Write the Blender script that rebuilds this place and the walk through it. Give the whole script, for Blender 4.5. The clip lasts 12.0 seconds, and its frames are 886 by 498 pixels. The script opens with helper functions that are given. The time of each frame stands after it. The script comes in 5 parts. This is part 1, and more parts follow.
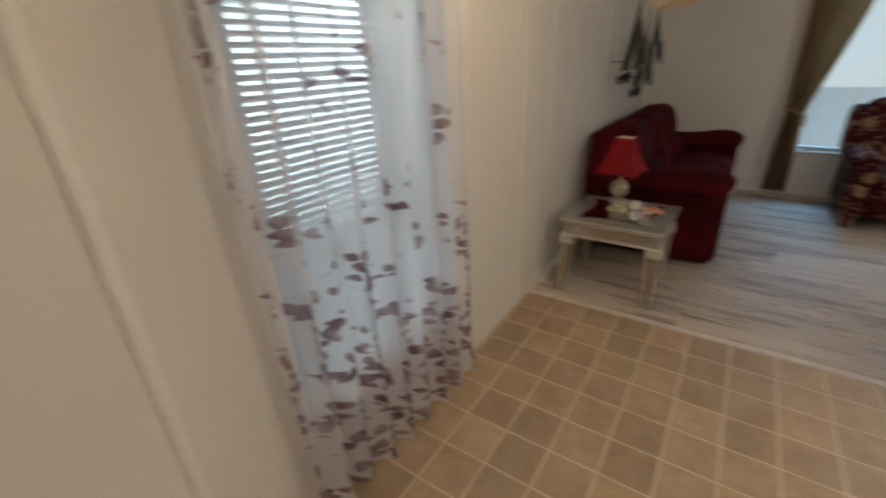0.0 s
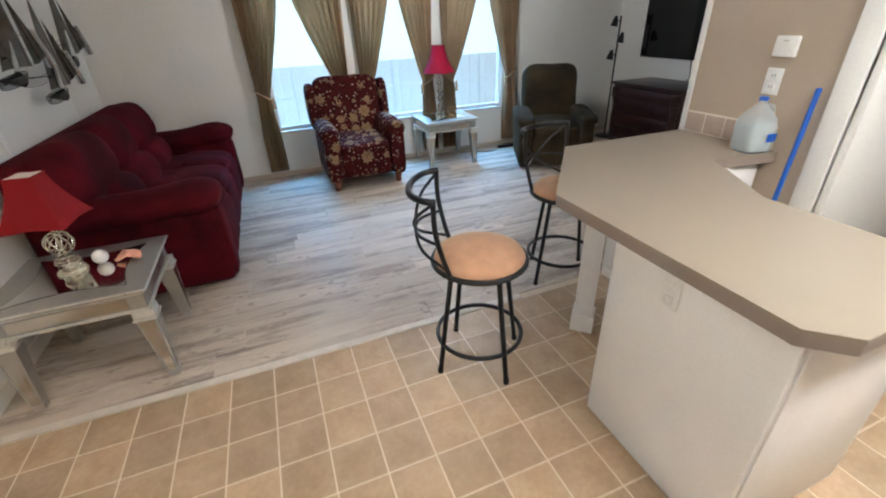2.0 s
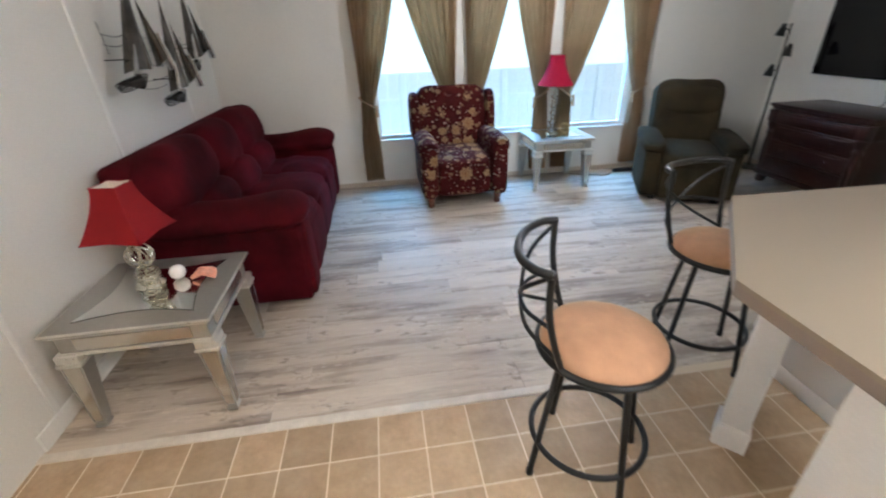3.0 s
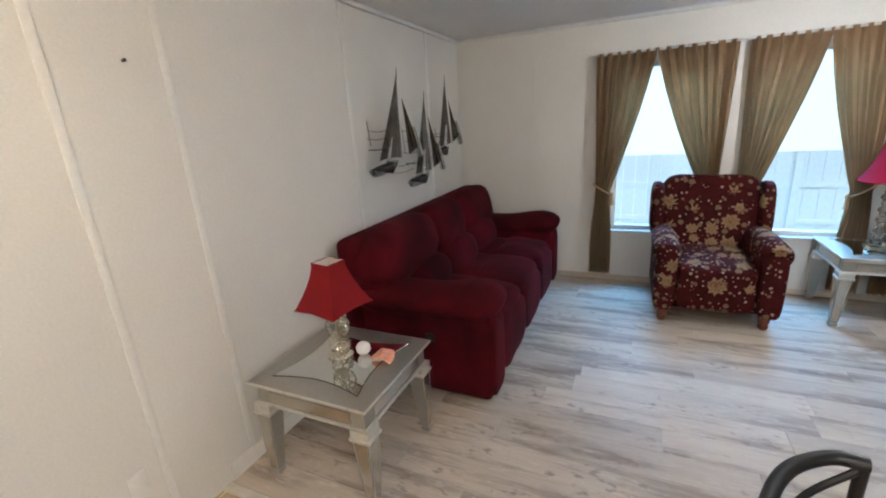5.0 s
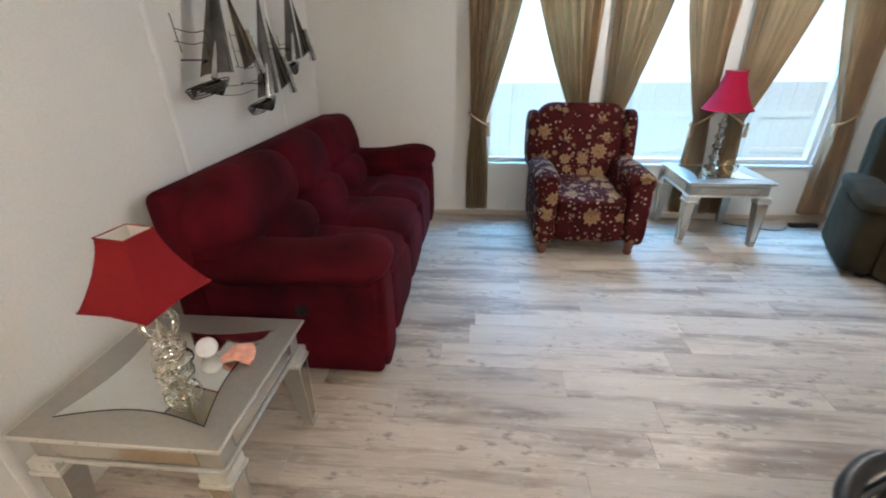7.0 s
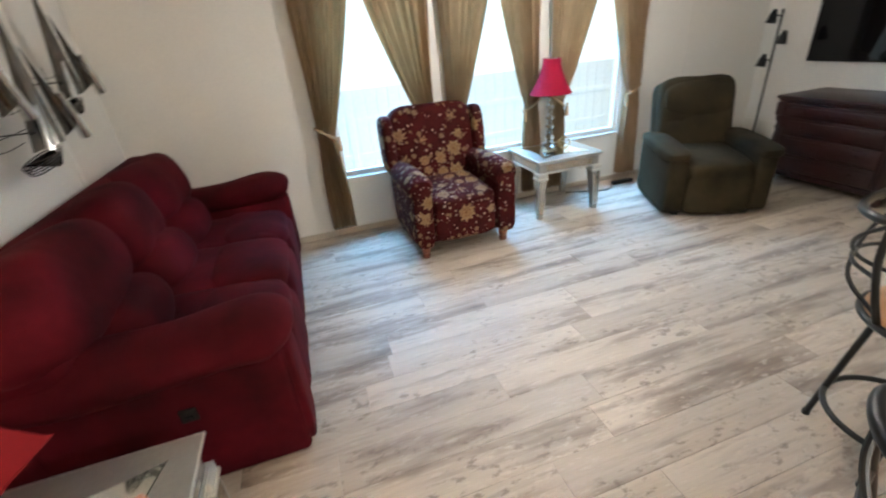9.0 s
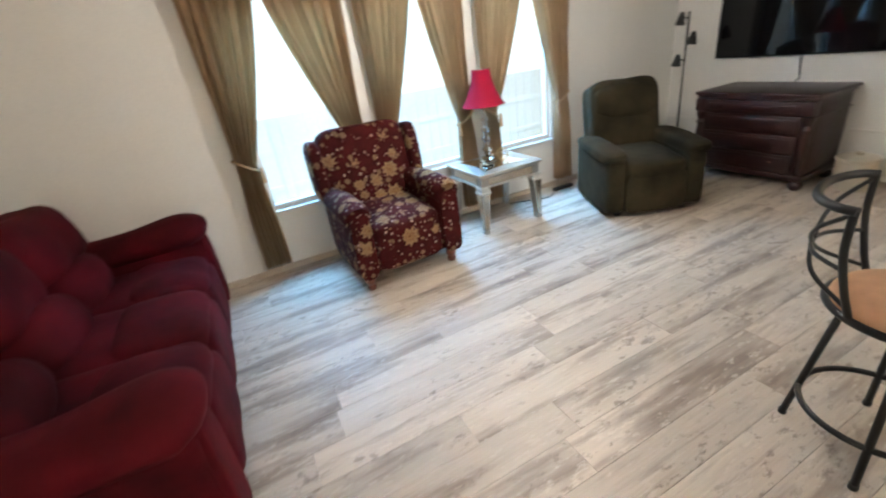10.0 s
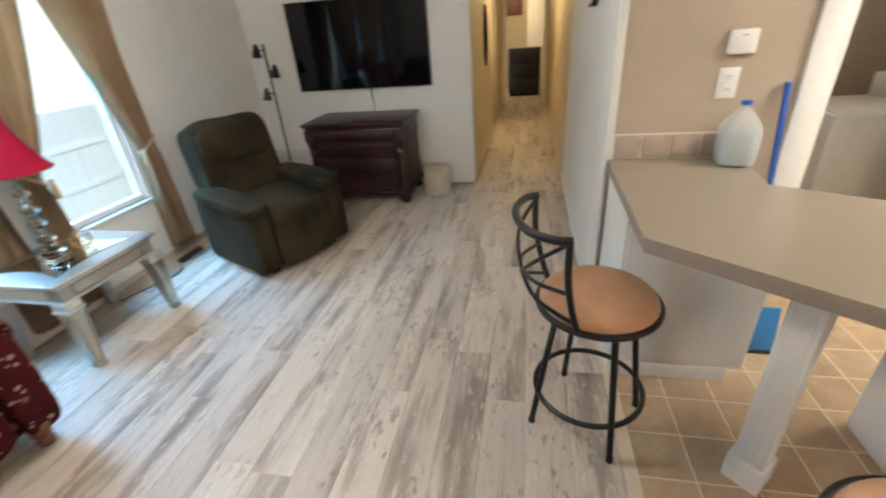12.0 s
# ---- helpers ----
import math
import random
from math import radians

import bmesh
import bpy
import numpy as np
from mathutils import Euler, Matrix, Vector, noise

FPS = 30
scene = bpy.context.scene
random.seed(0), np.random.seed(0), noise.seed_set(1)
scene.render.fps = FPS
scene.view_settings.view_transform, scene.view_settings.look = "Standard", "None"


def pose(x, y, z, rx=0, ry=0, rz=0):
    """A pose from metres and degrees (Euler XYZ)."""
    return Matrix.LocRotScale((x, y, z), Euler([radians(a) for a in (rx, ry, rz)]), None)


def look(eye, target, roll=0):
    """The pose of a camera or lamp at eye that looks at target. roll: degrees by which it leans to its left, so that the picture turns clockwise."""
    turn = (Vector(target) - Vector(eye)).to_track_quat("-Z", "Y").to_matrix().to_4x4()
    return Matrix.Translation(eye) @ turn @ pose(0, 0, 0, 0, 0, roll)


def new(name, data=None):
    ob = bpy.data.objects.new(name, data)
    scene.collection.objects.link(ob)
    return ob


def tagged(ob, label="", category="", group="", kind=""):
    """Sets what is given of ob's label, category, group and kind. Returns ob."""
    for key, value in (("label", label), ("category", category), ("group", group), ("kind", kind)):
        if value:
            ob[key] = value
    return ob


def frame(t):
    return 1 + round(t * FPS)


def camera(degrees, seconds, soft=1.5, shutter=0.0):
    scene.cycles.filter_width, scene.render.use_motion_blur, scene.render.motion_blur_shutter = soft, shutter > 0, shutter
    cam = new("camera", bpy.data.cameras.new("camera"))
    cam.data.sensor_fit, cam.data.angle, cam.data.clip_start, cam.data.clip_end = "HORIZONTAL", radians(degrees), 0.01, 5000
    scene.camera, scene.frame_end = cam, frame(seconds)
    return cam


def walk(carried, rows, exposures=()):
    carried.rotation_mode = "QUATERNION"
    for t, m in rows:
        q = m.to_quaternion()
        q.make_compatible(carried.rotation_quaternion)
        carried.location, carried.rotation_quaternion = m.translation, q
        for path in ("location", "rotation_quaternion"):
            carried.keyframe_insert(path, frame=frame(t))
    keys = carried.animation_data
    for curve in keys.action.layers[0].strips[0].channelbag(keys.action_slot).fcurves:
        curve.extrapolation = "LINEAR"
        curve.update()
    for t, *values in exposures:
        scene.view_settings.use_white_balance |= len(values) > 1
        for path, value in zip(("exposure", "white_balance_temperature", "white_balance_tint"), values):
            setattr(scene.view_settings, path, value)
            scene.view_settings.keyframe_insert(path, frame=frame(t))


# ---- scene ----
cam = camera(93.0, 12.0, soft=2.0, shutter=0.5)
PATH = [
    (0, (1.039, -2.539, 1.553), (-0.016, -1.048, 0.738), -2.6),
    (0.5, (1.278, -2.46, 1.572), (0.71, -0.734, 0.736), -1.6),
    (1, (1.429, -2.381, 1.609), (1.319, -0.568, 0.773), -2.7),
    (1.5, (1.478, -2.106, 1.597), (1.852, -0.368, 0.68), -1.1),
    (2, (1.513, -1.904, 1.584), (2.133, -0.263, 0.624), -2.5),
    (2.5, (1.569, -1.661, 1.581), (2.05, 0.067, 0.698), -2.2),
    (2.7, (1.577, -1.557, 1.569), (1.954, 0.177, 0.644), -2.0),
    (4.3, (1.622, -1.111, 1.659), (1.179, 0.715, 0.974), -2.6),
    (4.5, (1.625, -1.066, 1.628), (1.039, 0.76, 1.06), -2.5),
    (5, (1.728, -1.031, 1.644), (0.924, 0.707, 1.067), -3.7),
    (5.5, (1.67, -0.938, 1.63), (1.066, 0.793, 0.83), -4.7),
    (6, (1.529, -0.827, 1.572), (1.562, 0.952, 0.659), 1.1),
    (6.5, (1.498, -0.723, 1.568), (1.488, 1.06, 0.66), 0.1),
    (6.7, (1.505, -0.659, 1.564), (1.414, 1.125, 0.665), 0.1),
    (8.3, (1.381, -0.532, 1.503), (1.11, 1.251, 0.639), -2.4),
    (8.5, (1.35, -0.481, 1.525), (1.344, 1.307, 0.629), -2.5),
    (9, (1.288, -0.387, 1.576), (1.797, 1.322, 0.672), -5.3),
    (9.5, (1.332, -0.299, 1.538), (1.968, 1.388, 0.673), -6.4),
    (10, (1.4, -0.19, 1.533), (2.143, 1.456, 0.674), -8.3),
    (10.5, (1.426, 0.01, 1.559), (2.658, 1.293, 0.645), -5.8),
    (11, (1.447, 0.183, 1.545), (2.904, 1.141, 0.565), -6.1),
    (11.5, (1.625, 0.331, 1.539), (3.253, 1.051, 0.628), -5.8),
    (12, (1.763, 0.418, 1.538), (3.495, 0.797, 0.612), -4.6),
]
walk(cam, [(t, look(eye, target, roll)) for t, eye, target, roll in PATH],
     exposures=[(0.0, -1.6, 7000, 12), (0.6, -1.45, 8000, 17), (1.0, -1.2, 9200, 24), (1.5, -0.82, 6700, 11), (2.0, -0.56, 5900, 9), (2.5, -0.38, 5900, 10), (4.5, -0.6, 6000, 10), (5.5, -0.6, 6100, 10), (6.5, -0.34, 6150, 10), (8.5, -0.46, 6400, 10), (9.2, -0.07, 6600, 10), (9.9, -0.07, 6600, 10), (10.5, -0.18, 6900, 10), (12.0, -0.21, 6600, 9)])

# ---- world, sun, large lights ----
sky_world = bpy.data.worlds.new("sky")
scene.world = sky_world
sky_world.use_nodes = True
wn = sky_world.node_tree
sky = wn.nodes.new("ShaderNodeTexSky")
sky.sky_type = 'NISHITA'
sky.sun_disc = False
sky.sun_elevation = radians(56)
sky.sun_rotation = radians(160)
wn.links.new(sky.outputs[0], wn.nodes["Background"].inputs[0])
wn.nodes["Background"].inputs[1].default_value = 0.12

sun = new("sun", bpy.data.lights.new("sun", 'SUN'))
sun.data.energy, sun.data.angle, sun.data.color = 3.6, radians(0.5), (1.0, 0.95, 0.87)
sun.matrix_world = look((6.0, -4.4, 10), (4.0, 2.2, 0))


def area_light(x, y, z, w, h, watts, color, facing):
    lamp = new("window_daylight", bpy.data.lights.new("window_daylight", 'AREA'))
    lamp.data.shape, lamp.data.size, lamp.data.size_y = 'RECTANGLE', w, h
    lamp.data.energy, lamp.data.color = watts, color
    lamp.matrix_world = look((x, y, z), (x + facing[0], y + facing[1], z - 0.001))
    return lamp


def bulb_light(x, y, z, watts, color, r=0.05):
    lamp = new("bulb_light", bpy.data.lights.new("bulb_light", 'POINT'))
    lamp.data.energy, lamp.data.color, lamp.data.shadow_soft_size = watts, color, r
    lamp.location = (x, y, z)
    return lamp


CEIL_Z = 2.42
FAN_X, FAN_Y = 3.10, 1.85
WIN_X = (1.965, 2.985, 4.005)
WIN_W, WIN_Z0, WIN_Z1 = 0.83, 0.525, 2.03
# area lamps in place of skylight: above the three windows, behind the dining blind
sky_lamp = area_light(2.985, 4.3, 2.75, 3.6, 1.2, 560, (0.19, 0.53, 1.0), (0, -1))
sky_lamp.matrix_world = look((2.985, 4.3, 2.75), (2.985, 2.2, 0.3))
area_light(-0.30, -1.505, 1.27, 0.80, 1.50, 34, (0.62, 0.85, 1.0), (1, 0))
# lamps of the rooms; the kitchen one is an unseen fill light
kitchen_fill_lamp = area_light(3.1, -2.0, CEIL_Z - 0.075, 1.1, 0.3, 98, (1.0, 0.97, 0.92), (0, -1))
kitchen_fill_lamp.matrix_world = look((3.1, -2.0, CEIL_Z - 0.075), (3.1, -2.0001, 0))
bulb_light(0.84, -1.20, 2.09, 58, (1.0, 0.82, 0.60), 0.15)
bulb_light(FAN_X, FAN_Y, 2.02, 84, (1.0, 0.98, 0.96), 0.09)
# utility lamp is out of view, added to brighten the doorway
bulb_light(4.95, -1.2, 2.25, 12, (1.0, 0.92, 0.80), 0.08)
bulb_light(8.3, 0.5, 2.2, 30, (1.0, 0.78, 0.46), 0.1)
# added lamp without a fixture, brightens the room past the hall
bulb_light(12.5, 0.8, 2.1, 35, (1.0, 0.76, 0.42), 0.1)


# ---- materials ----
def nodes_of(name):
    m = bpy.data.materials.new(name)
    m.use_nodes = True
    nt = m.node_tree
    return m, nt, nt.nodes["Principled BSDF"]


def add(nt, kind, **inputs):
    n = nt.nodes.new("ShaderNode" + kind)
    for key, value in inputs.items():
        k = key.replace("_", " ")
        if k in n.inputs:
            n.inputs[k].default_value = value
    return n


def ramp(nt, fac, stops):
    r = nt.nodes.new("ShaderNodeValToRGB")
    els = r.color_ramp.elements
    while len(els) < len(stops):
        els.new(0.5)
    for e, (p, c) in zip(els, stops):
        e.position, e.color = p, (*c, 1)
    nt.links.new(fac, r.inputs[0])
    return r.outputs[0]


def mix(nt, fac, a, b, mode='MIX'):
    n = nt.nodes.new("ShaderNodeMix")
    n.data_type, n.blend_type = 'RGBA', mode
    for sock, v in ((n.inputs[0], fac), (n.inputs[6], a), (n.inputs[7], b)):
        if isinstance(v, (int, float)):
            sock.default_value = v
        elif isinstance(v, tuple):
            sock.default_value = (*v, 1)
        else:
            nt.links.new(v, sock)
    return n.outputs[2]


def maths(nt, op, a, b=0.0, c=0.0):
    n = nt.nodes.new("ShaderNodeMath")
    n.operation = op
    for sock, v in zip(n.inputs, (a, b, c)):
        if isinstance(v, (int, float)):
            sock.default_value = v
        else:
            nt.links.new(v, sock)
    return n.outputs[0]


def coords(nt, scale=(1, 1, 1), shift=False, space="Object"):
    tc = nt.nodes.new("ShaderNodeTexCoord")
    mp = nt.nodes.new("ShaderNodeMapping")
    mp.inputs["Scale"].default_value = scale
    nt.links.new(tc.outputs[space], mp.inputs[0])
    if shift:
        info = nt.nodes.new("ShaderNodeObjectInfo")
        sc = maths(nt, 'MULTIPLY', info.outputs["Random"], 37.0)
        cb = nt.nodes.new("ShaderNodeCombineXYZ")
        for i in range(3):
            nt.links.new(sc, cb.inputs[i])
        nt.links.new(cb.outputs[0], mp.inputs["Location"])
    return mp.outputs[0]


def noise_tex(nt, vec, scale, detail=4.0, rough=0.55):
    n = add(nt, "TexNoise", Scale=scale, Detail=detail, Roughness=rough)
    nt.links.new(vec, n.inputs["Vector"])
    return n.outputs["Fac"]


def relief(nt, bsdf, height, strength, dist=0.002):
    b = nt.nodes.new("ShaderNodeBump")
    b.inputs["Strength"].default_value = strength
    b.inputs["Distance"].default_value = dist
    nt.links.new(height, b.inputs["Height"])
    nt.links.new(b.outputs[0], bsdf.inputs["Normal"])


def surf(name, base, rough=0.5, metal=0.0, spec=0.5, var=0.12, scale=3.0, fine=60.0, bump=0.15, dist=0.001, sheen=0.0, space="Object", stretch=(1, 1, 1)):
    """A plain surface with broad blotches, fine grain and a little relief."""
    m, nt, b = nodes_of(name)
    v = coords(nt, stretch, space=space)
    big = noise_tex(nt, v, scale, 3)
    small = noise_tex(nt, v, fine, 3)
    dark = tuple(c * (1 - var) for c in base)
    lite = tuple(min(1, c * (1 + var)) for c in base)
    col = ramp(nt, big, [(0.3, dark), (0.7, lite)])
    g = ramp(nt, small, [(0.3, (0.93,) * 3), (0.7, (1.0,) * 3)])
    nt.links.new(mix(nt, 1.0, col, g, 'MULTIPLY'), b.inputs["Base Color"])
    r = nt.nodes.new("ShaderNodeMapRange")
    r.inputs[3].default_value, r.inputs[4].default_value = max(0, rough - 0.07), min(1, rough + 0.07)
    nt.links.new(big, r.inputs[0])
    nt.links.new(r.outputs[0], b.inputs["Roughness"])
    b.inputs["Metallic"].default_value = metal
    b.inputs["Specular IOR Level"].default_value = spec
    if sheen:
        b.inputs["Sheen Weight"].default_value = sheen
        b.inputs["Sheen Roughness"].default_value = 0.4
        b.inputs["Sheen Tint"].default_value = (*[min(1, c * 3 + 0.05) for c in base], 1)
    if bump:
        relief(nt, b, small, bump, dist)
    return m


M_WALL = surf("wall_paper_white", (0.77, 0.745, 0.69), 0.55, var=0.03, scale=1.4, fine=90, bump=0.12, dist=0.0008)
M_BATTEN = surf("batten_white", (0.84, 0.82, 0.77), 0.4, var=0.02, scale=3, fine=60, bump=0.08)
M_WALL_TAN = surf("wall_paint_tan", (0.42, 0.335, 0.25), 0.6, var=0.05, scale=2.5, fine=140, bump=0.2)
M_CEIL = surf("ceiling_white", (0.74, 0.73, 0.71), 0.8, var=0.03, scale=2, fine=70, bump=0.5, dist=0.003)
M_TRIM = surf("trim_white", (0.78, 0.76, 0.71), 0.4, var=0.03, scale=4, fine=80, bump=0.05)
M_TRIM_TAN = surf("baseboard_tan", (0.52, 0.45, 0.36), 0.5, var=0.06, scale=4, fine=60)
M_PANEL = surf("cabinet_white", (0.83, 0.80, 0.76), 0.45, var=0.04, scale=3, fine=120, bump=0.08)
M_COUNTER = surf("counter_laminate", (0.285, 0.235, 0.178), 0.31, var=0.025, scale=5, fine=600, bump=0.0)
M_COUNTER_EDGE = surf("counter_edge", (0.27, 0.22, 0.185), 0.4, var=0.025, scale=160, fine=500, bump=0.02)
M_SPLASH = surf("splash_tile", (0.40, 0.31, 0.25), 0.35, var=0.15, scale=9, fine=80, bump=0.1)
M_GROUT = surf("grout_pale", (0.66, 0.60, 0.50), 0.8, var=0.08, scale=9, fine=200)
M_GROUT_FLOOR = surf("vinyl_joint", (0.70, 0.58, 0.42), 0.5, var=0.08, scale=5, fine=200)


def plush(name, base, seed):
    """Deep pile cloth: nap brushed light and dark, soft wrinkles."""
    m, nt, b = nodes_of(name)
    v = coords(nt)
    off = nt.nodes.new("ShaderNodeVectorMath")
    off.inputs[1].default_value = (seed, seed * 0.7, 0)
    nt.links.new(v, off.inputs[0])
    p = off.outputs[0]
    nap = noise_tex(nt, p, 3.0, 3, 0.5)
    streak = noise_tex(nt, p, 16, 4, 0.6)
    pile = noise_tex(nt, p, 330, 2)
    col = ramp(nt, nap, [(0.32, tuple(c * 0.45 for c in base)), (0.50, base), (0.68, tuple(c * 1.55 for c in base))])
    g = ramp(nt, streak, [(0.3, (0.86,) * 3), (0.7, (1.0,) * 3)])
    nt.links.new(mix(nt, 1.0, col, g, 'MULTIPLY'), b.inputs["Base Color"])
    b.inputs["Roughness"].default_value = 0.88
    b.inputs["Specular IOR Level"].default_value = 0.12
    b.inputs["Sheen Weight"].default_value = 0.06
    b.inputs["Sheen Roughness"].default_value = 0.45
    b.inputs["Sheen Tint"].default_value = (*[min(1, c * 4) for c in base], 1)
    h = maths(nt, 'ADD', maths(nt, 'MULTIPLY', noise_tex(nt, p, 13, 2), 1.0), maths(nt, 'MULTIPLY', pile, 0.06))
    relief(nt, b, h, 0.4, 0.010)
    return m


M_SOFA = plush("burgundy_plush", (0.057, 0.0024, 0.0057), 0.0)
M_GREEN = plush("olive_plush", (0.028, 0.021, 0.011), 5.0)
M_GLOSS = surf("bright_silver_panel", (0.58, 0.55, 0.49), 0.2, 0.9, var=0.06, scale=8, fine=200, bump=0.0)
M_EDGE = surf("bright_silver_edge", (0.74, 0.72, 0.66), 0.30, 0.75, var=0.06, scale=40, fine=200, bump=0.0)
M_SILVER = surf("silver_paint", (0.44, 0.42, 0.38), 0.36, 0.80, var=0.05, scale=60, fine=300, bump=0.02)
M_BLACK = surf("black_iron", (0.012, 0.012, 0.012), 0.38, 0.3, var=0.2, scale=20, fine=300, bump=0.1)
M_SUEDE = surf("tan_suede", (0.50, 0.28, 0.165), 0.85, spec=0.2, var=0.1, scale=14, fine=300, bump=0.3, sheen=0.3)
M_CURTAIN = surf("curtain_taupe", (0.45, 0.295, 0.172), 0.8, spec=0.2, var=0.1, scale=4, fine=300, bump=0.25, sheen=0.2)
M_SHADE = surf("red_shade_fabric", (0.20, 0.010, 0.013), 0.85, spec=0.15, var=0.08, scale=8, fine=300, bump=0.25)
M_SHADE_PINK = surf("crimson_shade_fabric", (0.27, 0.005, 0.028), 0.8, spec=0.15, var=0.06, scale=8, fine=300, bump=0.2)
M_LINING = surf("shade_lining", (0.75, 0.70, 0.62), 0.8, var=0.05)
M_CHERRY = surf("dark_cherry_wood", (0.022, 0.0045, 0.0035), 0.36, var=0.45, scale=5, fine=60, bump=0.1, stretch=(1, 0.12, 1))
M_FOOT_WOOD = surf("red_brown_wood", (0.16, 0.045, 0.022), 0.4, var=0.3, scale=20, fine=90)
M_PLASTIC = surf("white_plastic", (0.78, 0.77, 0.73), 0.35, var=0.02, scale=20, bump=0.0)
M_BLUE = surf("blue_plastic", (0.01, 0.09, 0.42), 0.4, var=0.1, scale=10, bump=0.05)
M_CYAN = surf("light_blue_plastic", (0.03, 0.20, 0.46), 0.4, var=0.1, scale=10, bump=0.05)
M_STEEL = surf("polished_steel", (0.70, 0.69, 0.67), 0.16, 1.0, var=0.25, scale=9, fine=60, bump=0.05)
M_SAIL = surf("smoky_steel", (0.15, 0.14, 0.125), 0.11, 1.0, var=0.35, scale=7, fine=60, bump=0.05)
M_STEEL_DARK = surf("darkened_steel", (0.075, 0.07, 0.067), 0.2, 1.0, var=0.4, scale=7, fine=60, bump=0.05)
M_CHROME = surf("silver_wire", (0.75, 0.72, 0.62), 0.18, 1.0, var=0.1, scale=20, bump=0.0)
M_GOLD = surf("aged_gold_paint", (0.62, 0.42, 0.19), 0.4, 0.55, var=0.2, scale=25, fine=120)
M_CREAM = surf("cream_gilt_paint", (0.62, 0.50, 0.32), 0.4, 0.2, var=0.25, scale=25, fine=120)
M_CROCK = surf("glazed_crock", (0.56, 0.48, 0.36), 0.35, var=0.08, scale=8)
M_STRIP = surf("pale_threshold", (0.66, 0.60, 0.52), 0.35, var=0.1, scale=12)
M_BALL = surf("white_ornament", (0.85, 0.82, 0.80), 0.5, var=0.03, scale=20)
M_SHELL = surf("peach_shell", (0.72, 0.34, 0.24), 0.5, var=0.25, scale=30, fine=90)
M_FENCE = surf("pale_fence", (0.80, 0.84, 0.86), 0.6, var=0.05, scale=1.0, fine=20)
M_GRASS = surf("dry_lawn", (0.16, 0.20, 0.08), 0.9, var=0.35, scale=0.8, fine=40, bump=0.4, dist=0.02)
# hall walls: the warm lamplight is put into this yellow base colour
M_HALL_LIT = surf("lamplit_hall_wall", (0.68, 0.58, 0.40), 0.6, var=0.04, scale=2, fine=100)


def glass(name, color=(1, 1, 1), rough=0.0, ior=1.45):
    m, nt, b = nodes_of(name)
    b.inputs["Base Color"].default_value = (*color, 1)
    b.inputs["Roughness"].default_value = rough
    b.inputs["Transmission Weight"].default_value = 1.0
    b.inputs["IOR"].default_value = ior
    return m


M_GLASS = glass("window_glass", (0.97, 1.0, 1.0), 0.0, 1.05)
M_CRYSTAL = glass("crystal_glass", (0.97, 0.97, 0.95), 0.02)


def mirror_mat():
    m, nt, b = nodes_of("mirror_silvering")
    b.inputs["Metallic"].default_value = 1.0
    v = coords(nt)
    n = noise_tex(nt, v, 6, 3)
    nt.links.new(ramp(nt, n, [(0.3, (0.74, 0.75, 0.71)), (0.7, (0.80, 0.81, 0.77))]), b.inputs["Base Color"])
    nt.links.new(ramp(nt, n, [(0.3, (0.03,) * 3), (0.8, (0.07,) * 3)]), b.inputs["Roughness"])
    return m


M_MIRROR = mirror_mat()


def vinyl_slat_mat():
    """Thin white vinyl that glows when light stands behind it."""
    m, nt, b = nodes_of("thin_white_vinyl")
    col = ramp(nt, noise_tex(nt, coords(nt), 9, 2), [(0.3, (0.80, 0.81, 0.81)), (0.7, (0.86, 0.86, 0.85))])
    nt.links.new(col, b.inputs["Base Color"])
    b.inputs["Roughness"].default_value = 0.4
    tl = nt.nodes.new("ShaderNodeBsdfTranslucent")
    nt.links.new(col, tl.inputs[0])
    ms = nt.nodes.new("ShaderNodeMixShader")
    ms.inputs[0].default_value = 0.55
    nt.links.new(b.outputs[0], ms.inputs[1])
    nt.links.new(tl.outputs[0], ms.inputs[2])
    nt.links.new(ms.outputs[0], nt.nodes["Material Output"].inputs[0])
    return m


M_SLAT = vinyl_slat_mat()


def screen_mat():
    m, nt, b = nodes_of("screen_black_gloss")
    b.inputs["Base Color"].default_value = (0.004, 0.004, 0.005, 1)
    b.inputs["Specular IOR Level"].default_value = 0.28
    n = noise_tex(nt, coords(nt), 5, 2)
    nt.links.new(ramp(nt, n, [(0.3, (0.035,) * 3), (0.7, (0.06,) * 3)]), b.inputs["Roughness"])
    return m


M_SCREEN = screen_mat()


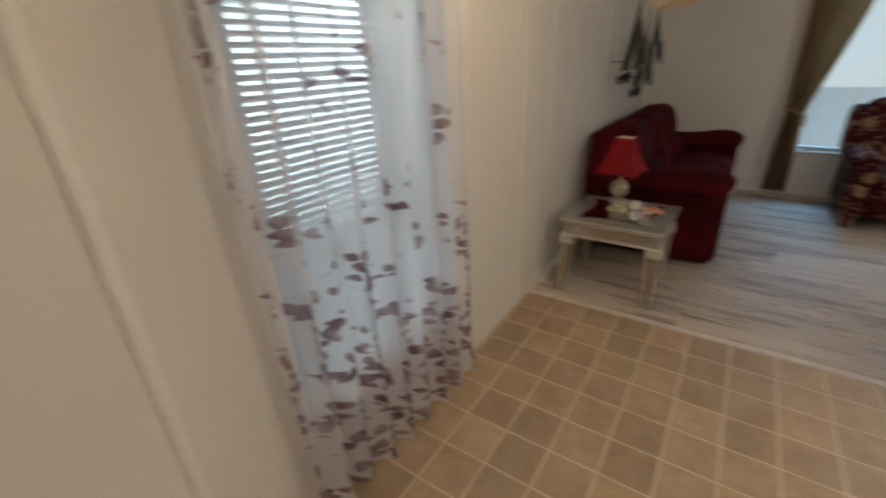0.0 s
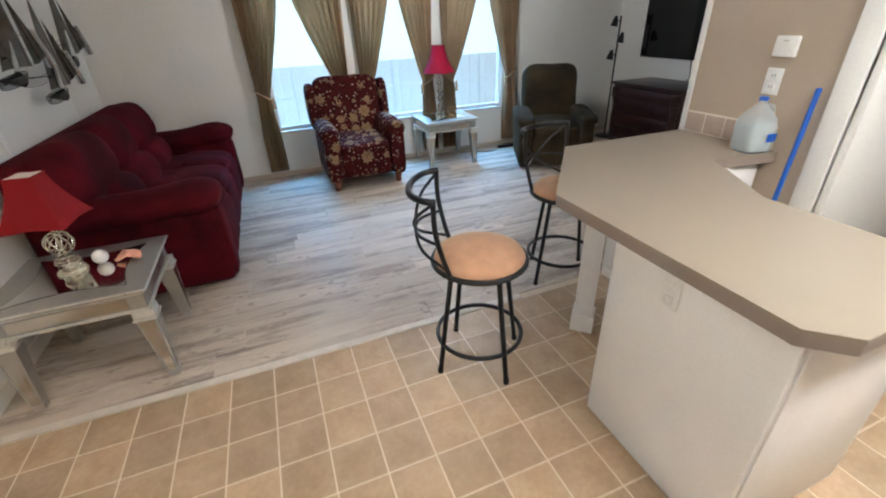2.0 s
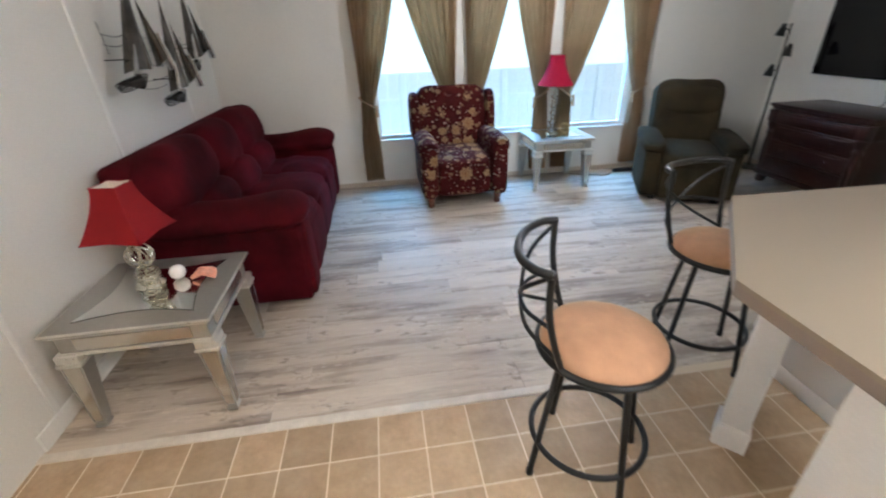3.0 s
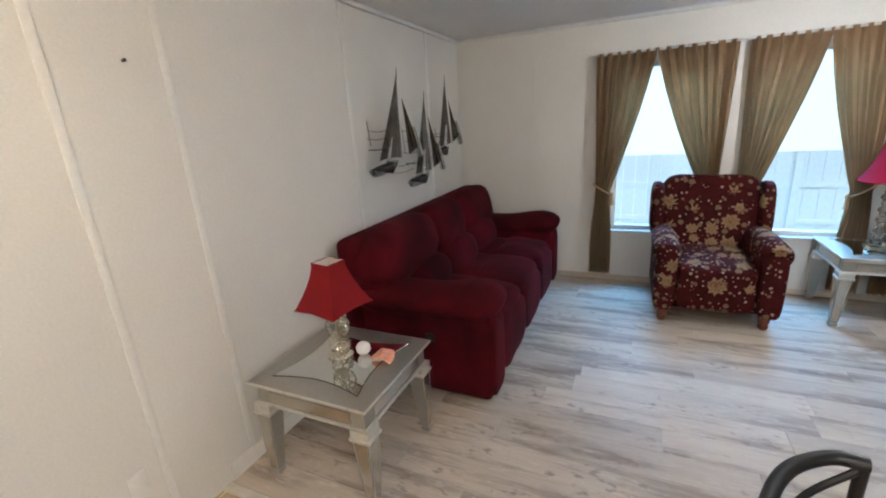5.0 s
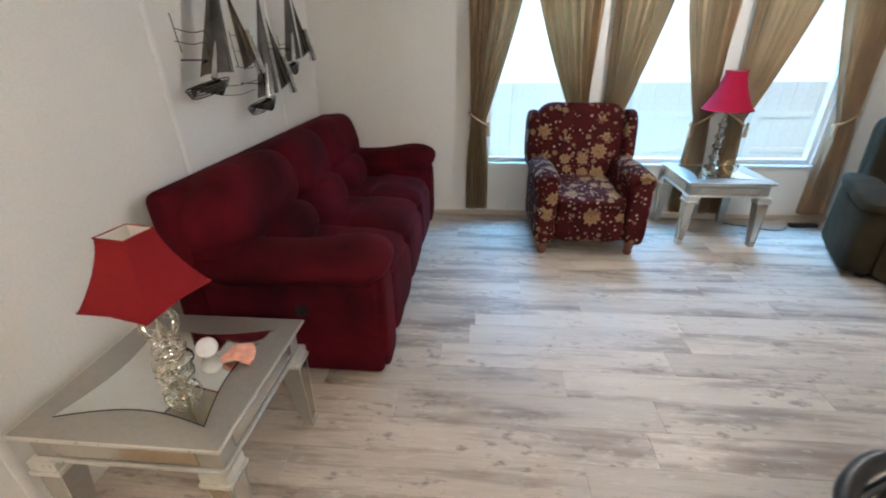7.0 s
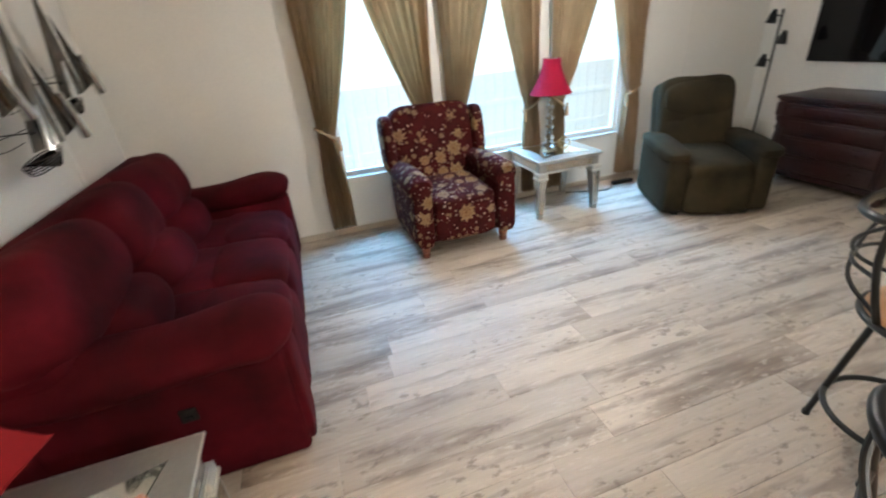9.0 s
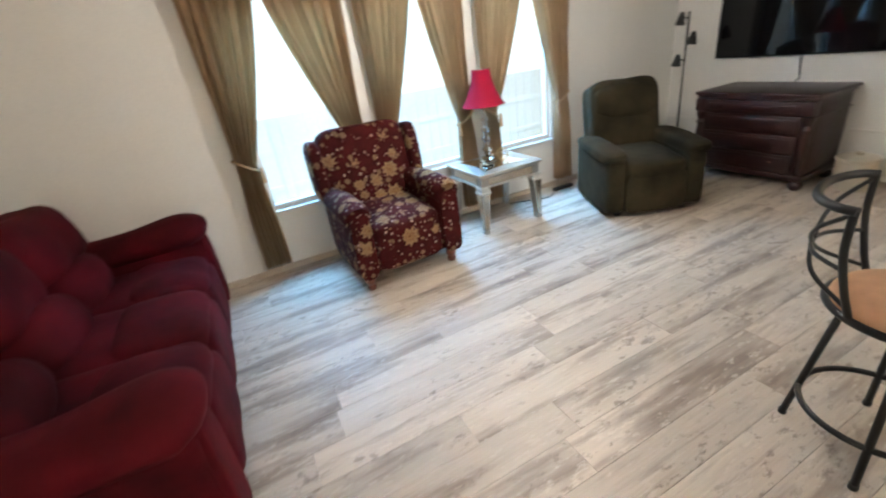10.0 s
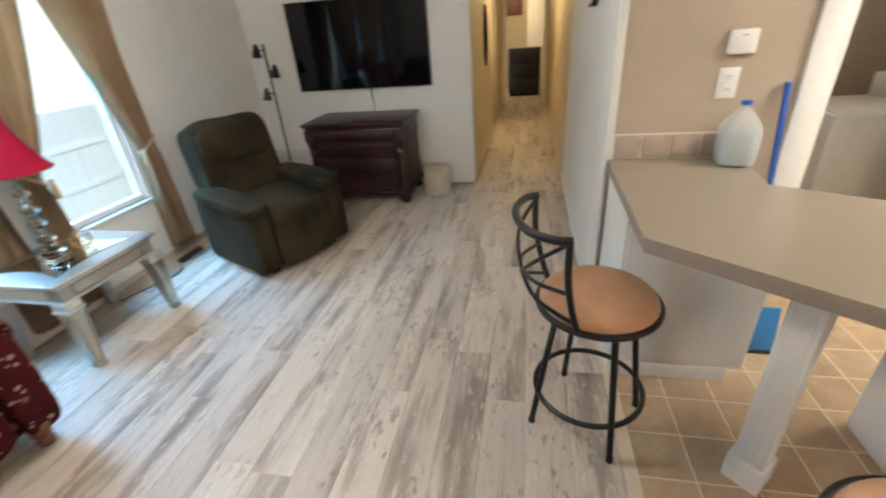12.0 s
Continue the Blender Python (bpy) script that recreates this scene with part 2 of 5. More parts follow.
def plank_mat():
    """Washed grey-beige wood: streaks along x, knots, tone by plank."""
    m, nt, b = nodes_of("washed_plank")
    v = coords(nt, (1, 1, 1), shift=True)
    info = nt.nodes.new("ShaderNodeObjectInfo")
    def stretched(sx, sy):
        st = nt.nodes.new("ShaderNodeMapping")
        st.inputs["Scale"].default_value = (sx, sy, 1)
        nt.links.new(v, st.inputs[0])
        return st.outputs[0]
    grain = noise_tex(nt, stretched(3.0, 60.0), 2.0, 4, 0.6)
    bend = noise_tex(nt, v, 3.0, 2)
    broad = maths(nt, 'ADD', noise_tex(nt, stretched(0.9, 7.0), 1.0, 4, 0.6), maths(nt, 'MULTIPLY', maths(nt, 'SUBTRACT', bend, 0.5), 0.16))
    col = ramp(nt, broad, [(0.30, (0.225, 0.178, 0.142)), (0.41, (0.385, 0.318, 0.258)), (0.49, (0.545, 0.465, 0.382)), (0.70, (0.625, 0.545, 0.455))])
    g = ramp(nt, grain, [(0.30, (0.91, 0.905, 0.90)), (0.62, (1.0, 1.0, 1.0))])
    col = mix(nt, 1.0, col, g, 'MULTIPLY')
    # smudged knots in loose clusters, with pale worn flecks beside them
    cluster = ramp(nt, noise_tex(nt, stretched(1.7, 3.4), 1.3, 2), [(0.44, (0, 0, 0)), (0.57, (1, 1, 1))])
    spots = ramp(nt, noise_tex(nt, stretched(9.0, 19.0), 1.5, 4, 0.62), [(0.555, (0, 0, 0)), (0.65, (1, 1, 1))])
    col = mix(nt, maths(nt, 'MULTIPLY', maths(nt, 'MULTIPLY', cluster, spots), 0.74), col, (0.22, 0.172, 0.138))
    flecks = ramp(nt, noise_tex(nt, stretched(6.0, 22.0), 1.9, 3, 0.6), [(0.58, (0, 0, 0)), (0.66, (1, 1, 1))])
    col = mix(nt, maths(nt, 'MULTIPLY', flecks, 0.45), col, (0.68, 0.60, 0.51))
    streaks = ramp(nt, noise_tex(nt, stretched(1.3, 17.0), 1.3, 4, 0.62), [(0.58, (0, 0, 0)), (0.72, (1, 1, 1))])
    col = mix(nt, maths(nt, 'MULTIPLY', streaks, 0.55), col, (0.25, 0.20, 0.162))
    tone = ramp(nt, info.outputs["Random"], [(0.0, (0.82, 0.805, 0.785)), (1.0, (1.06, 1.04, 1.01))])
    nt.links.new(mix(nt, 1.0, col, tone, 'MULTIPLY'), b.inputs["Base Color"])
    nt.links.new(ramp(nt, grain, [(0.2, (0.52,) * 3), (0.8, (0.40,) * 3)]), b.inputs["Roughness"])
    relief(nt, b, grain, 0.10, 0.0006)
    return m


def vinyl_tile_mat():
    m, nt, b = nodes_of("vinyl_stone_tile")
    v = coords(nt, (1, 1, 1), shift=True)
    info = nt.nodes.new("ShaderNodeObjectInfo")
    geo = nt.nodes.new("ShaderNodeNewGeometry")
    rnd = maths(nt, 'FRACT', maths(nt, 'ADD', info.outputs["Random"], geo.outputs["Random Per Island"]))
    a = noise_tex(nt, v, 7, 5, 0.6)
    f = noise_tex(nt, v, 45, 4, 0.6)
    col = ramp(nt, a, [(0.25, (0.385, 0.265, 0.155)), (0.5, (0.475, 0.335, 0.205)), (0.78, (0.545, 0.405, 0.26))])
    tone = ramp(nt, rnd, [(0.0, (0.78, 0.78, 0.78)), (0.5, (0.95, 0.95, 0.94)), (1.0, (1.08, 1.07, 1.05))])
    col = mix(nt, 1.0, col, tone, 'MULTIPLY')
    g = ramp(nt, f, [(0.35, (0.88,) * 3), (0.65, (1.0,) * 3)])
    nt.links.new(mix(nt, 1.0, col, g, 'MULTIPLY'), b.inputs["Base Color"])
    nt.links.new(ramp(nt, a, [(0.2, (0.46,) * 3), (0.8, (0.34,) * 3)]), b.inputs["Roughness"])
    relief(nt, b, f, 0.12, 0.001)
    return m


def floral_mat():
    """Burgundy cloth with tan blossoms, leaves and dusty mauve sprigs."""
    m, nt, b = nodes_of("floral_tapestry")
    v = coords(nt)
    wob = add(nt, "TexNoise", Scale=17.0, Detail=3.0)
    nt.links.new(v, wob.inputs["Vector"])
    vm = nt.nodes.new("ShaderNodeVectorMath")
    vm.operation = 'SCALE'
    vm.inputs["Scale"].default_value = 0.03
    nt.links.new(wob.outputs["Color"], vm.inputs[0])
    va = nt.nodes.new("ShaderNodeVectorMath")
    nt.links.new(v, va.inputs[0])
    nt.links.new(vm.outputs[0], va.inputs[1])

    def cells(scale, rand=0.85):
        n = add(nt, "TexVoronoi", Scale=scale, Randomness=rand)
        nt.links.new(va.outputs[0], n.inputs["Vector"])
        sp = nt.nodes.new("ShaderNodeSeparateColor")
        nt.links.new(n.outputs["Color"], sp.inputs[0])
        size = maths(nt, 'ADD', 0.72, maths(nt, 'MULTIPLY', sp.outputs[0], 0.75))
        return maths(nt, 'MULTIPLY', n.outputs["Distance"], size)

    big, small, tiny = cells(6.2, 0.55), cells(15.0), cells(24.0)
    fine = noise_tex(nt, v, 55, 3)
    # petals: the outline of each blossom swells and shrinks round its heart
    heart = add(nt, "TexVoronoi", Scale=6.2, Randomness=0.55)
    nt.links.new(va.outputs[0], heart.inputs["Vector"])
    away = nt.nodes.new("ShaderNodeVectorMath")
    away.operation = 'SUBTRACT'
    nt.links.new(va.outputs[0], away.inputs[0])
    nt.links.new(heart.outputs["Position"], away.inputs[1])
    axes = nt.nodes.new("ShaderNodeSeparateXYZ")
    nt.links.new(away.outputs[0], axes.inputs[0])
    turn = maths(nt, 'ARCTAN2', maths(nt, 'ADD', axes.outputs[2], axes.outputs[1]), axes.outputs[0])
    lobes = maths(nt, 'MULTIPLY', maths(nt, 'SINE', maths(nt, 'MULTIPLY', turn, 9.0)), 0.16)
    big = maths(nt, 'MULTIPLY', big, maths(nt, 'ADD', 1.0, lobes))
    petal = maths(nt, 'ADD', big, maths(nt, 'MULTIPLY', maths(nt, 'SUBTRACT', fine, 0.5), 0.24))
    flower = ramp(nt, petal, [(0.30, (1, 1, 1)), (0.325, (0, 0, 0))])
    inner = ramp(nt, petal, [(0.07, (0.15, 0.07, 0.028)), (0.12, (0.26, 0.17, 0.08)), (0.18, (0.14, 0.065, 0.032)), (0.22, (0.25, 0.17, 0.09)), (0.28, (0.20, 0.12, 0.06)), (0.31, (0.27, 0.19, 0.11))])
    leaf = ramp(nt, small, [(0.25, (1, 1, 1)), (0.29, (0, 0, 0))])
    sprig = ramp(nt, tiny, [(0.17, (1, 1, 1)), (0.22, (0, 0, 0))])
    base = ramp(nt, noise_tex(nt, v, 9, 3), [(0.3, (0.028, 0.0022, 0.0022)), (0.7, (0.055, 0.0046, 0.005))])
    col = mix(nt, sprig, base, (0.27, 0.20, 0.165))
    col = mix(nt, leaf, col, (0.15, 0.095, 0.055))
    col = mix(nt, flower, col, inner)
    nt.links.new(col, b.inputs["Base Color"])
    b.inputs["Roughness"].default_value = 0.85
    b.inputs["Specular IOR Level"].default_value = 0.15
    relief(nt, b, noise_tex(nt, v, 320, 2), 0.3, 0.001)
    return m


def sheer_mat():
    """Thin white cloth printed with mauve-brown sprays, thicker towards the hem."""
    m, nt, b = nodes_of("sheer_printed_cloth")
    v = coords(nt)
    sep = nt.nodes.new("ShaderNodeSeparateXYZ")
    nt.links.new(v, sep.inputs[0])
    tcu = nt.nodes.new("ShaderNodeTexCoord")

    def leaves(scale, long, wide, off):
        mp = nt.nodes.new("ShaderNodeMapping")
        mp.inputs["Scale"].default_value = (scale, scale, 1)
        mp.inputs["Location"].default_value = (off, off * 0.7, 0)
        nt.links.new(tcu.outputs["UV"], mp.inputs[0])
        vo = add(nt, "TexVoronoi", Scale=1.0, Randomness=0.92)
        vo.voronoi_dimensions = '2D'
        nt.links.new(mp.outputs[0], vo.inputs["Vector"])
        d = nt.nodes.new("ShaderNodeVectorMath")
        d.operation = 'SUBTRACT'
        nt.links.new(mp.outputs[0], d.inputs[0])
        nt.links.new(vo.outputs["Position"], d.inputs[1])
        sc = nt.nodes.new("ShaderNodeSeparateColor")
        nt.links.new(vo.outputs["Color"], sc.inputs[0])
        ro = nt.nodes.new("ShaderNodeVectorRotate")
        ro.rotation_type = 'Z_AXIS'
        nt.links.new(d.outputs[0], ro.inputs["Vector"])
        nt.links.new(maths(nt, 'MULTIPLY', sc.outputs[0], 6.283), ro.inputs["Angle"])
        sx = nt.nodes.new("ShaderNodeSeparateXYZ")
        nt.links.new(ro.outputs[0], sx.inputs[0])
        a = maths(nt, 'ABSOLUTE', maths(nt, 'DIVIDE', sx.outputs[0], long))
        c = maths(nt, 'ABSOLUTE', maths(nt, 'DIVIDE', sx.outputs[1], wide))
        # a pointed oval: width shrinks towards both tips
        room = maths(nt, 'SUBTRACT', 1.0, maths(nt, 'MULTIPLY', a, a))
        return maths(nt, 'LESS_THAN', c, room)

    leaf = maths(nt, 'MAXIMUM', leaves(12.5, 0.40, 0.235, 0.0), leaves(16.0, 0.38, 0.22, 3.3))
    patch = noise_tex(nt, tcu.outputs["UV"], 5.0, 2.0)
    low = nt.nodes.new("ShaderNodeMapRange")
    low.inputs[1].default_value, low.inputs[2].default_value = 0.0, 1.2
    low.inputs[3].default_value, low.inputs[4].default_value = 0.19, -0.03
    nt.links.new(sep.outputs[2], low.inputs[0])
    spray = ramp(nt, maths(nt, 'ADD', patch, low.outputs[0]), [(0.53, (0, 0, 0)), (0.55, (1, 1, 1))])
    mask = maths(nt, 'MULTIPLY', leaf, spray)
    tint = ramp(nt, noise_tex(nt, v, 12, 2), [(0.35, (0.17, 0.095, 0.105)), (0.65, (0.38, 0.30, 0.33))])
    col = mix(nt, mask, (0.86, 0.86, 0.90), tint)
    nt.links.new(col, b.inputs["Base Color"])
    b.inputs["Roughness"].default_value = 0.85
    tr = nt.nodes.new("ShaderNodeBsdfTranslucent")
    nt.links.new(col, tr.inputs[0])
    ms = nt.nodes.new("ShaderNodeMixShader")
    ms.inputs[0].default_value = 0.4
    nt.links.new(b.outputs[0], ms.inputs[1])
    nt.links.new(tr.outputs[0], ms.inputs[2])
    tp = nt.nodes.new("ShaderNodeBsdfTransparent")
    m2 = nt.nodes.new("ShaderNodeMixShader")
    nt.links.new(maths(nt, 'MULTIPLY', maths(nt, 'SUBTRACT', 1.0, maths(nt, 'MULTIPLY', mask, 0.8)), 0.44), m2.inputs[0])
    nt.links.new(ms.outputs[0], m2.inputs[1])
    nt.links.new(tp.outputs[0], m2.inputs[2])
    nt.links.new(m2.outputs[0], nt.nodes["Material Output"].inputs[0])
    return m


M_PLANK, M_TILE, M_FLORAL, M_SHEER = plank_mat(), vinyl_tile_mat(), floral_mat(), sheer_mat()


def glow(name, color, strength):
    m, nt, b = nodes_of(name)
    b.inputs["Base Color"].default_value = (*color, 1)
    b.inputs["Emission Color"].default_value = (*color, 1)
    b.inputs["Emission Strength"].default_value = strength
    return m


M_SKYGLOW = glow("hazy_sky", (0.84, 0.95, 1.0), 0.54)
M_BULB_WHITE = glow("lit_diffuser", (1.0, 0.93, 0.82), 3.0)
M_BULB = glow("lit_bulb", (1.0, 0.72, 0.36), 6.0)


# ---- mesh helpers ----
def part(name, bm, material, parent=None, label="", smooth=True, sharp=40):
    """Links a bmesh as one mesh object, under a thing or a part."""
    bmesh.ops.recalc_face_normals(bm, faces=bm.faces)
    for f in bm.faces:
        f.smooth = smooth
    if smooth:
        for e in bm.edges:
            if len(e.link_faces) == 2 and e.calc_face_angle(0) > radians(sharp):
                e.smooth = False
    me = bpy.data.meshes.new(name)
    bm.to_mesh(me)
    bm.free()
    me.materials.append(material)
    ob = new(name, me)
    if parent:
        ob.parent = parent
    if label:
        ob["label"] = label
    return ob


def thing(name, label, category, x=0, y=0, z=0, rz=0, group="", kind=""):
    e = new(name)
    e.empty_display_size = 0.1
    e.matrix_basis = pose(x, y, z, 0, 0, rz)
    return tagged(e, label, category, group, kind)


def box(x0, x1, y0, y1, z0, z1, bevel=0.0, seg=2, bm=None):
    b = bmesh.new()
    m = Matrix.LocRotScale(((x0 + x1) / 2, (y0 + y1) / 2, (z0 + z1) / 2), None, (abs(x1 - x0), abs(y1 - y0), abs(z1 - z0)))
    bmesh.ops.create_cube(b, size=1, matrix=m)
    if bevel:
        bmesh.ops.bevel(b, geom=list(b.edges), offset=bevel, segments=seg, affect='EDGES', profile=0.5)
    return merge(bm, b)


def merge(bm, b, m=None):
    """Adds b (moved by m) to bm; frees b."""
    if m is not None:
        bmesh.ops.transform(b, matrix=m, verts=b.verts)
    if bm is None:
        return b
    vs = [bm.verts.new(v.co) for v in b.verts]
    b.verts.index_update()
    for f in b.faces:
        bm.faces.new([vs[v.index] for v in f.verts])
    b.free()
    return bm


def lathe(profile, seg=24, bm=None, m=None):
    """Turns (radius, z) pairs about z."""
    b = bmesh.new()
    rings = []
    for r, z in profile:
        if r < 1e-5:
            rings.append([b.verts.new((0, 0, z))])
        else:
            rings.append([b.verts.new((r * math.cos(2 * math.pi * i / seg), r * math.sin(2 * math.pi * i / seg), z)) for i in range(seg)])
    for a, c in zip(rings, rings[1:]):
        for i in range(seg):
            j = (i + 1) % seg
            if len(a) == 1 and len(c) > 1:
                b.faces.new((a[0], c[i], c[j]))
            elif len(c) == 1 and len(a) > 1:
                b.faces.new((a[i], a[j], c[0]))
            elif len(a) > 1:
                b.faces.new((a[i], a[j], c[j], c[i]))
    return merge(bm, b, m)


def tube(pts, r, seg=10, closed=False, bm=None):
    """A round bar along points; r may be one radius or one per point."""
    b = bm or bmesh.new()
    pts = [Vector(p) for p in pts]
    n = len(pts)
    rad = r if isinstance(r, (list, tuple)) else [r] * n
    rings, side = [], None
    for i, p in enumerate(pts):
        if closed:
            d = pts[(i + 1) % n] - pts[i - 1]
        else:
            d = pts[min(i + 1, n - 1)] - pts[max(i - 1, 0)]
        d.normalize()
        if side is None:
            side = d.orthogonal().normalized()
        side = (side - d * side.dot(d)).normalized()
        up = d.cross(side)
        rings.append([b.verts.new(p + (side * math.cos(2 * math.pi * k / seg) + up * math.sin(2 * math.pi * k / seg)) * rad[i]) for k in range(seg)])
    last = n if closed else n - 1
    for i in range(last):
        a, c = rings[i], rings[(i + 1) % n]
        off = 0
        if closed and i == n - 1:
            off = min(range(seg), key=lambda o: (a[0].co - c[o].co).length)
        for k in range(seg):
            b.faces.new((a[k], a[(k + 1) % seg], c[(k + 1 + off) % seg], c[(k + off) % seg]))
    if not closed:
        b.faces.new(rings[0][::-1])
        b.faces.new(rings[-1])
    return b


def curve_pts(ctrl, n=24):
    """Catmull-Rom through control points."""
    c = [Vector(p) for p in ctrl]
    c = [2 * c[0] - c[1]] + c + [2 * c[-1] - c[-2]]
    out = []
    for i in range(1, len(c) - 2):
        k = max(2, n // (len(c) - 3))
        for j in range(k):
            t = j / k
            p0, p1, p2, p3 = c[i - 1:i + 3]
            out.append(0.5 * ((2 * p1) + (p2 - p0) * t + (2 * p0 - 5 * p1 + 4 * p2 - p3) * t * t + (3 * p1 - p0 - 3 * p2 + p3) * t ** 3))
    out.append(c[-2])
    return out


def cushion(cx, cy, cz, sx, sy, sz, e1=0.45, e2=0.35, rot=(0, 0, 0), nu=32, nv=18, puff=0.0, seed=0, bm=None):
    """A stuffed pad: a rounded block with half sizes sx, sy, sz and soft lumps."""
    b = bmesh.new()

    def sp(c, e):
        return math.copysign(abs(c) ** e, c)
    rings = []
    for j in range(nv + 1):
        v = -math.pi / 2 + math.pi * j / nv
        if j in (0, nv):
            rings.append([b.verts.new((0, 0, sz * math.copysign(1, v)))])
            continue
        rings.append([b.verts.new((sx * sp(math.cos(v), e1) * sp(math.cos(2 * math.pi * i / nu), e2),
                                   sy * sp(math.cos(v), e1) * sp(math.sin(2 * math.pi * i / nu), e2), sz * sp(math.sin(v), e1))) for i in range(nu)])
    for a, c in zip(rings, rings[1:]):
        for i in range(nu):
            j = (i + 1) % nu
            if len(a) == 1:
                b.faces.new((a[0], c[j], c[i]))
            elif len(c) == 1:
                b.faces.new((a[i], a[j], c[0]))
            else:
                b.faces.new((a[i], a[j], c[j], c[i]))
    if puff:
        b.normal_update()
        for v in b.verts:
            n = noise.noise(v.co * 5.0 + Vector((seed * 3.1, seed * 1.7, 0)))
            v.co += v.normal * n * puff
    return merge(bm, b, pose(cx, cy, cz, *rot))


def prism(poly, z0, z1, bm=None):
    b = bmesh.new()
    lo = [b.verts.new((x, y, z0)) for x, y in poly]
    hi = [b.verts.new((x, y, z1)) for x, y in poly]
    b.faces.new(lo[::-1])
    b.faces.new(hi)
    for i in range(len(poly)):
        j = (i + 1) % len(poly)
        b.faces.new((lo[i], lo[j], hi[j], hi[i]))
    return merge(bm, b)


def wall_y(name, y0, y1, x0, x1, z0, z1, holes, material):
    """A wall along x, with openings (xa, xb, za, zb) through it."""
    b = bmesh.new()
    xs = sorted({x0, x1, *[h[0] for h in holes], *[h[1] for h in holes]})
    for a, c in zip(xs, xs[1:]):
        mid = (a + c) / 2
        h = [q for q in holes if q[0] < mid < q[1]]
        if not h:
            box(a, c, y0, y1, z0, z1, bm=b)
        else:
            if h[0][2] > z0:
                box(a, c, y0, y1, z0, h[0][2], bm=b)
            if h[0][3] < z1:
                box(a, c, y0, y1, h[0][3], z1, bm=b)
    bmesh.ops.remove_doubles(b, verts=b.verts, dist=1e-5)
    inner = [f for f in b.faces if sum(1 for g in b.faces if g is not f and (g.calc_center_median() - f.calc_center_median()).length < 1e-5)]
    bmesh.ops.delete(b, geom=inner, context='FACES_ONLY')
    return tagged(part(name, b, material, smooth=False), kind="structure")


def wall_x(name, x0, x1, y0, y1, z0, z1, holes, material):
    ob = wall_y(name, x0, x1, y0, y1, z0, z1, holes, material)
    for v in ob.data.vertices:
        v.co.x, v.co.y = v.co.y, v.co.x
    ob.data.flip_normals()
    return ob

# ---- the large structure ----
CEIL, YW, XT, XK = CEIL_Z, 3.33, 6.25, 3.88   # ceiling, window wall, screen wall, kitchen wall
YB, XH = -3.9, 11.2                          # back wall, end of the hall

# subfloors
tagged(part("floor_slab", box(-0.15, 14.2, YB, YW + 0.15, -0.16, -0.012), M_GROUT_FLOOR, smooth=False), "joint-coloured vinyl floor sheet", "floor", kind="structure")
tagged(part("ceiling", box(-0.15, 14.2, YB - 0.15, YW + 0.15, CEIL, CEIL + 0.12), M_CEIL, smooth=False), "flat white textured ceiling", "ceiling", kind="structure")

holes = [(x - WIN_W / 2, x + WIN_W / 2, WIN_Z0, WIN_Z1) for x in WIN_X]
wall_y("wall_windows", YW, YW + 0.13, -0.13, XT + 0.13, -0.16, CEIL, holes, M_WALL)
wall_x("wall_left", -0.13, 0.0, YB, YW, -0.16, CEIL, [(-1.92, -1.09, 0.50, 2.05)], M_WALL)
wall_x("wall_screen", XT, XT + 0.13, 0.97, YW, -0.16, CEIL, [], M_WALL)
wall_y("wall_hall_left", 0.97, 1.09, XT + 0.13, XH, -0.16, CEIL, [(8.9, 9.7, -0.16, 2.03)], M_HALL_LIT)
wall_y("wall_hall_right", -0.10, 0.03, 6.3, XH, -0.16, CEIL, [], M_HALL_LIT)
wall_y("wall_passage", -0.10, 0.03, XK + 0.27, 6.3, -0.16, CEIL, [], M_WALL)
wall_x("wall_kitchen", XK, XK + 0.14, YB, -0.10, -0.16, CEIL, [(-1.62, -0.80, -0.16, 2.03)], M_WALL_TAN)
wall_y("wall_back", YB - 0.13, YB, -0.13, 14.2, -0.16, CEIL, [], M_WALL)
wall_x("wall_hall_end", XH, XH + 0.12, -0.6, 1.09, -0.16, CEIL, [(0.12, 0.86, -0.16, 2.05)], M_HALL_LIT)
wall_x("wall_far_room", 14.1, 14.2, -0.6, 3.4, -0.16, CEIL, [], M_HALL_LIT)
wall_y("wall_far_side", -0.72, -0.6, XH, 14.2, -0.16, CEIL, [], M_HALL_LIT)
wall_y("wall_far_side_left", 2.2, 2.3, XH + 0.12, 14.2, -0.16, CEIL, [], M_HALL_LIT)
# end of the kitchen wall, cased in white
tagged(part("wall_end", box(XK, XK + 0.27, -0.10, 0.03, -0.16, CEIL), M_WALL_TAN, smooth=False), kind="structure")
trim_end = thing("trim", "white wall end casing boards", "trim", kind="structure")
part("board", box(XK - 0.012, XK + 0.27, 0.03, 0.045, 0, CEIL, 0.003), M_TRIM, trim_end)
part("board", box(XK - 0.015, XK, 0.012, 0.03, 0.92, CEIL, 0.003), M_TRIM, trim_end)

# battens over the wall panel joints
for by in (-2.29, -0.225, 0.183, 1.39, 2.60):
    tagged(part("batten", box(0.0, 0.008, by - 0.017, by + 0.017, 0.0, CEIL, 0.003), M_BATTEN), "pale wall panel joint strip", "batten", "battens", "structure")
for bx in (0.78, 5.2):
    tagged(part("batten", box(bx - 0.003, bx + 0.003, YW - 0.003, YW, 0.0, CEIL), M_WALL), "pale wall panel joint strip", "batten", "battens", "structure")


def baseboard(x0, x1, y0, y1, material=M_TRIM, h=0.07):
    tagged(part("baseboard", box(x0, x1, y0, y1, 0.0, h, 0.003), material), kind="structure")


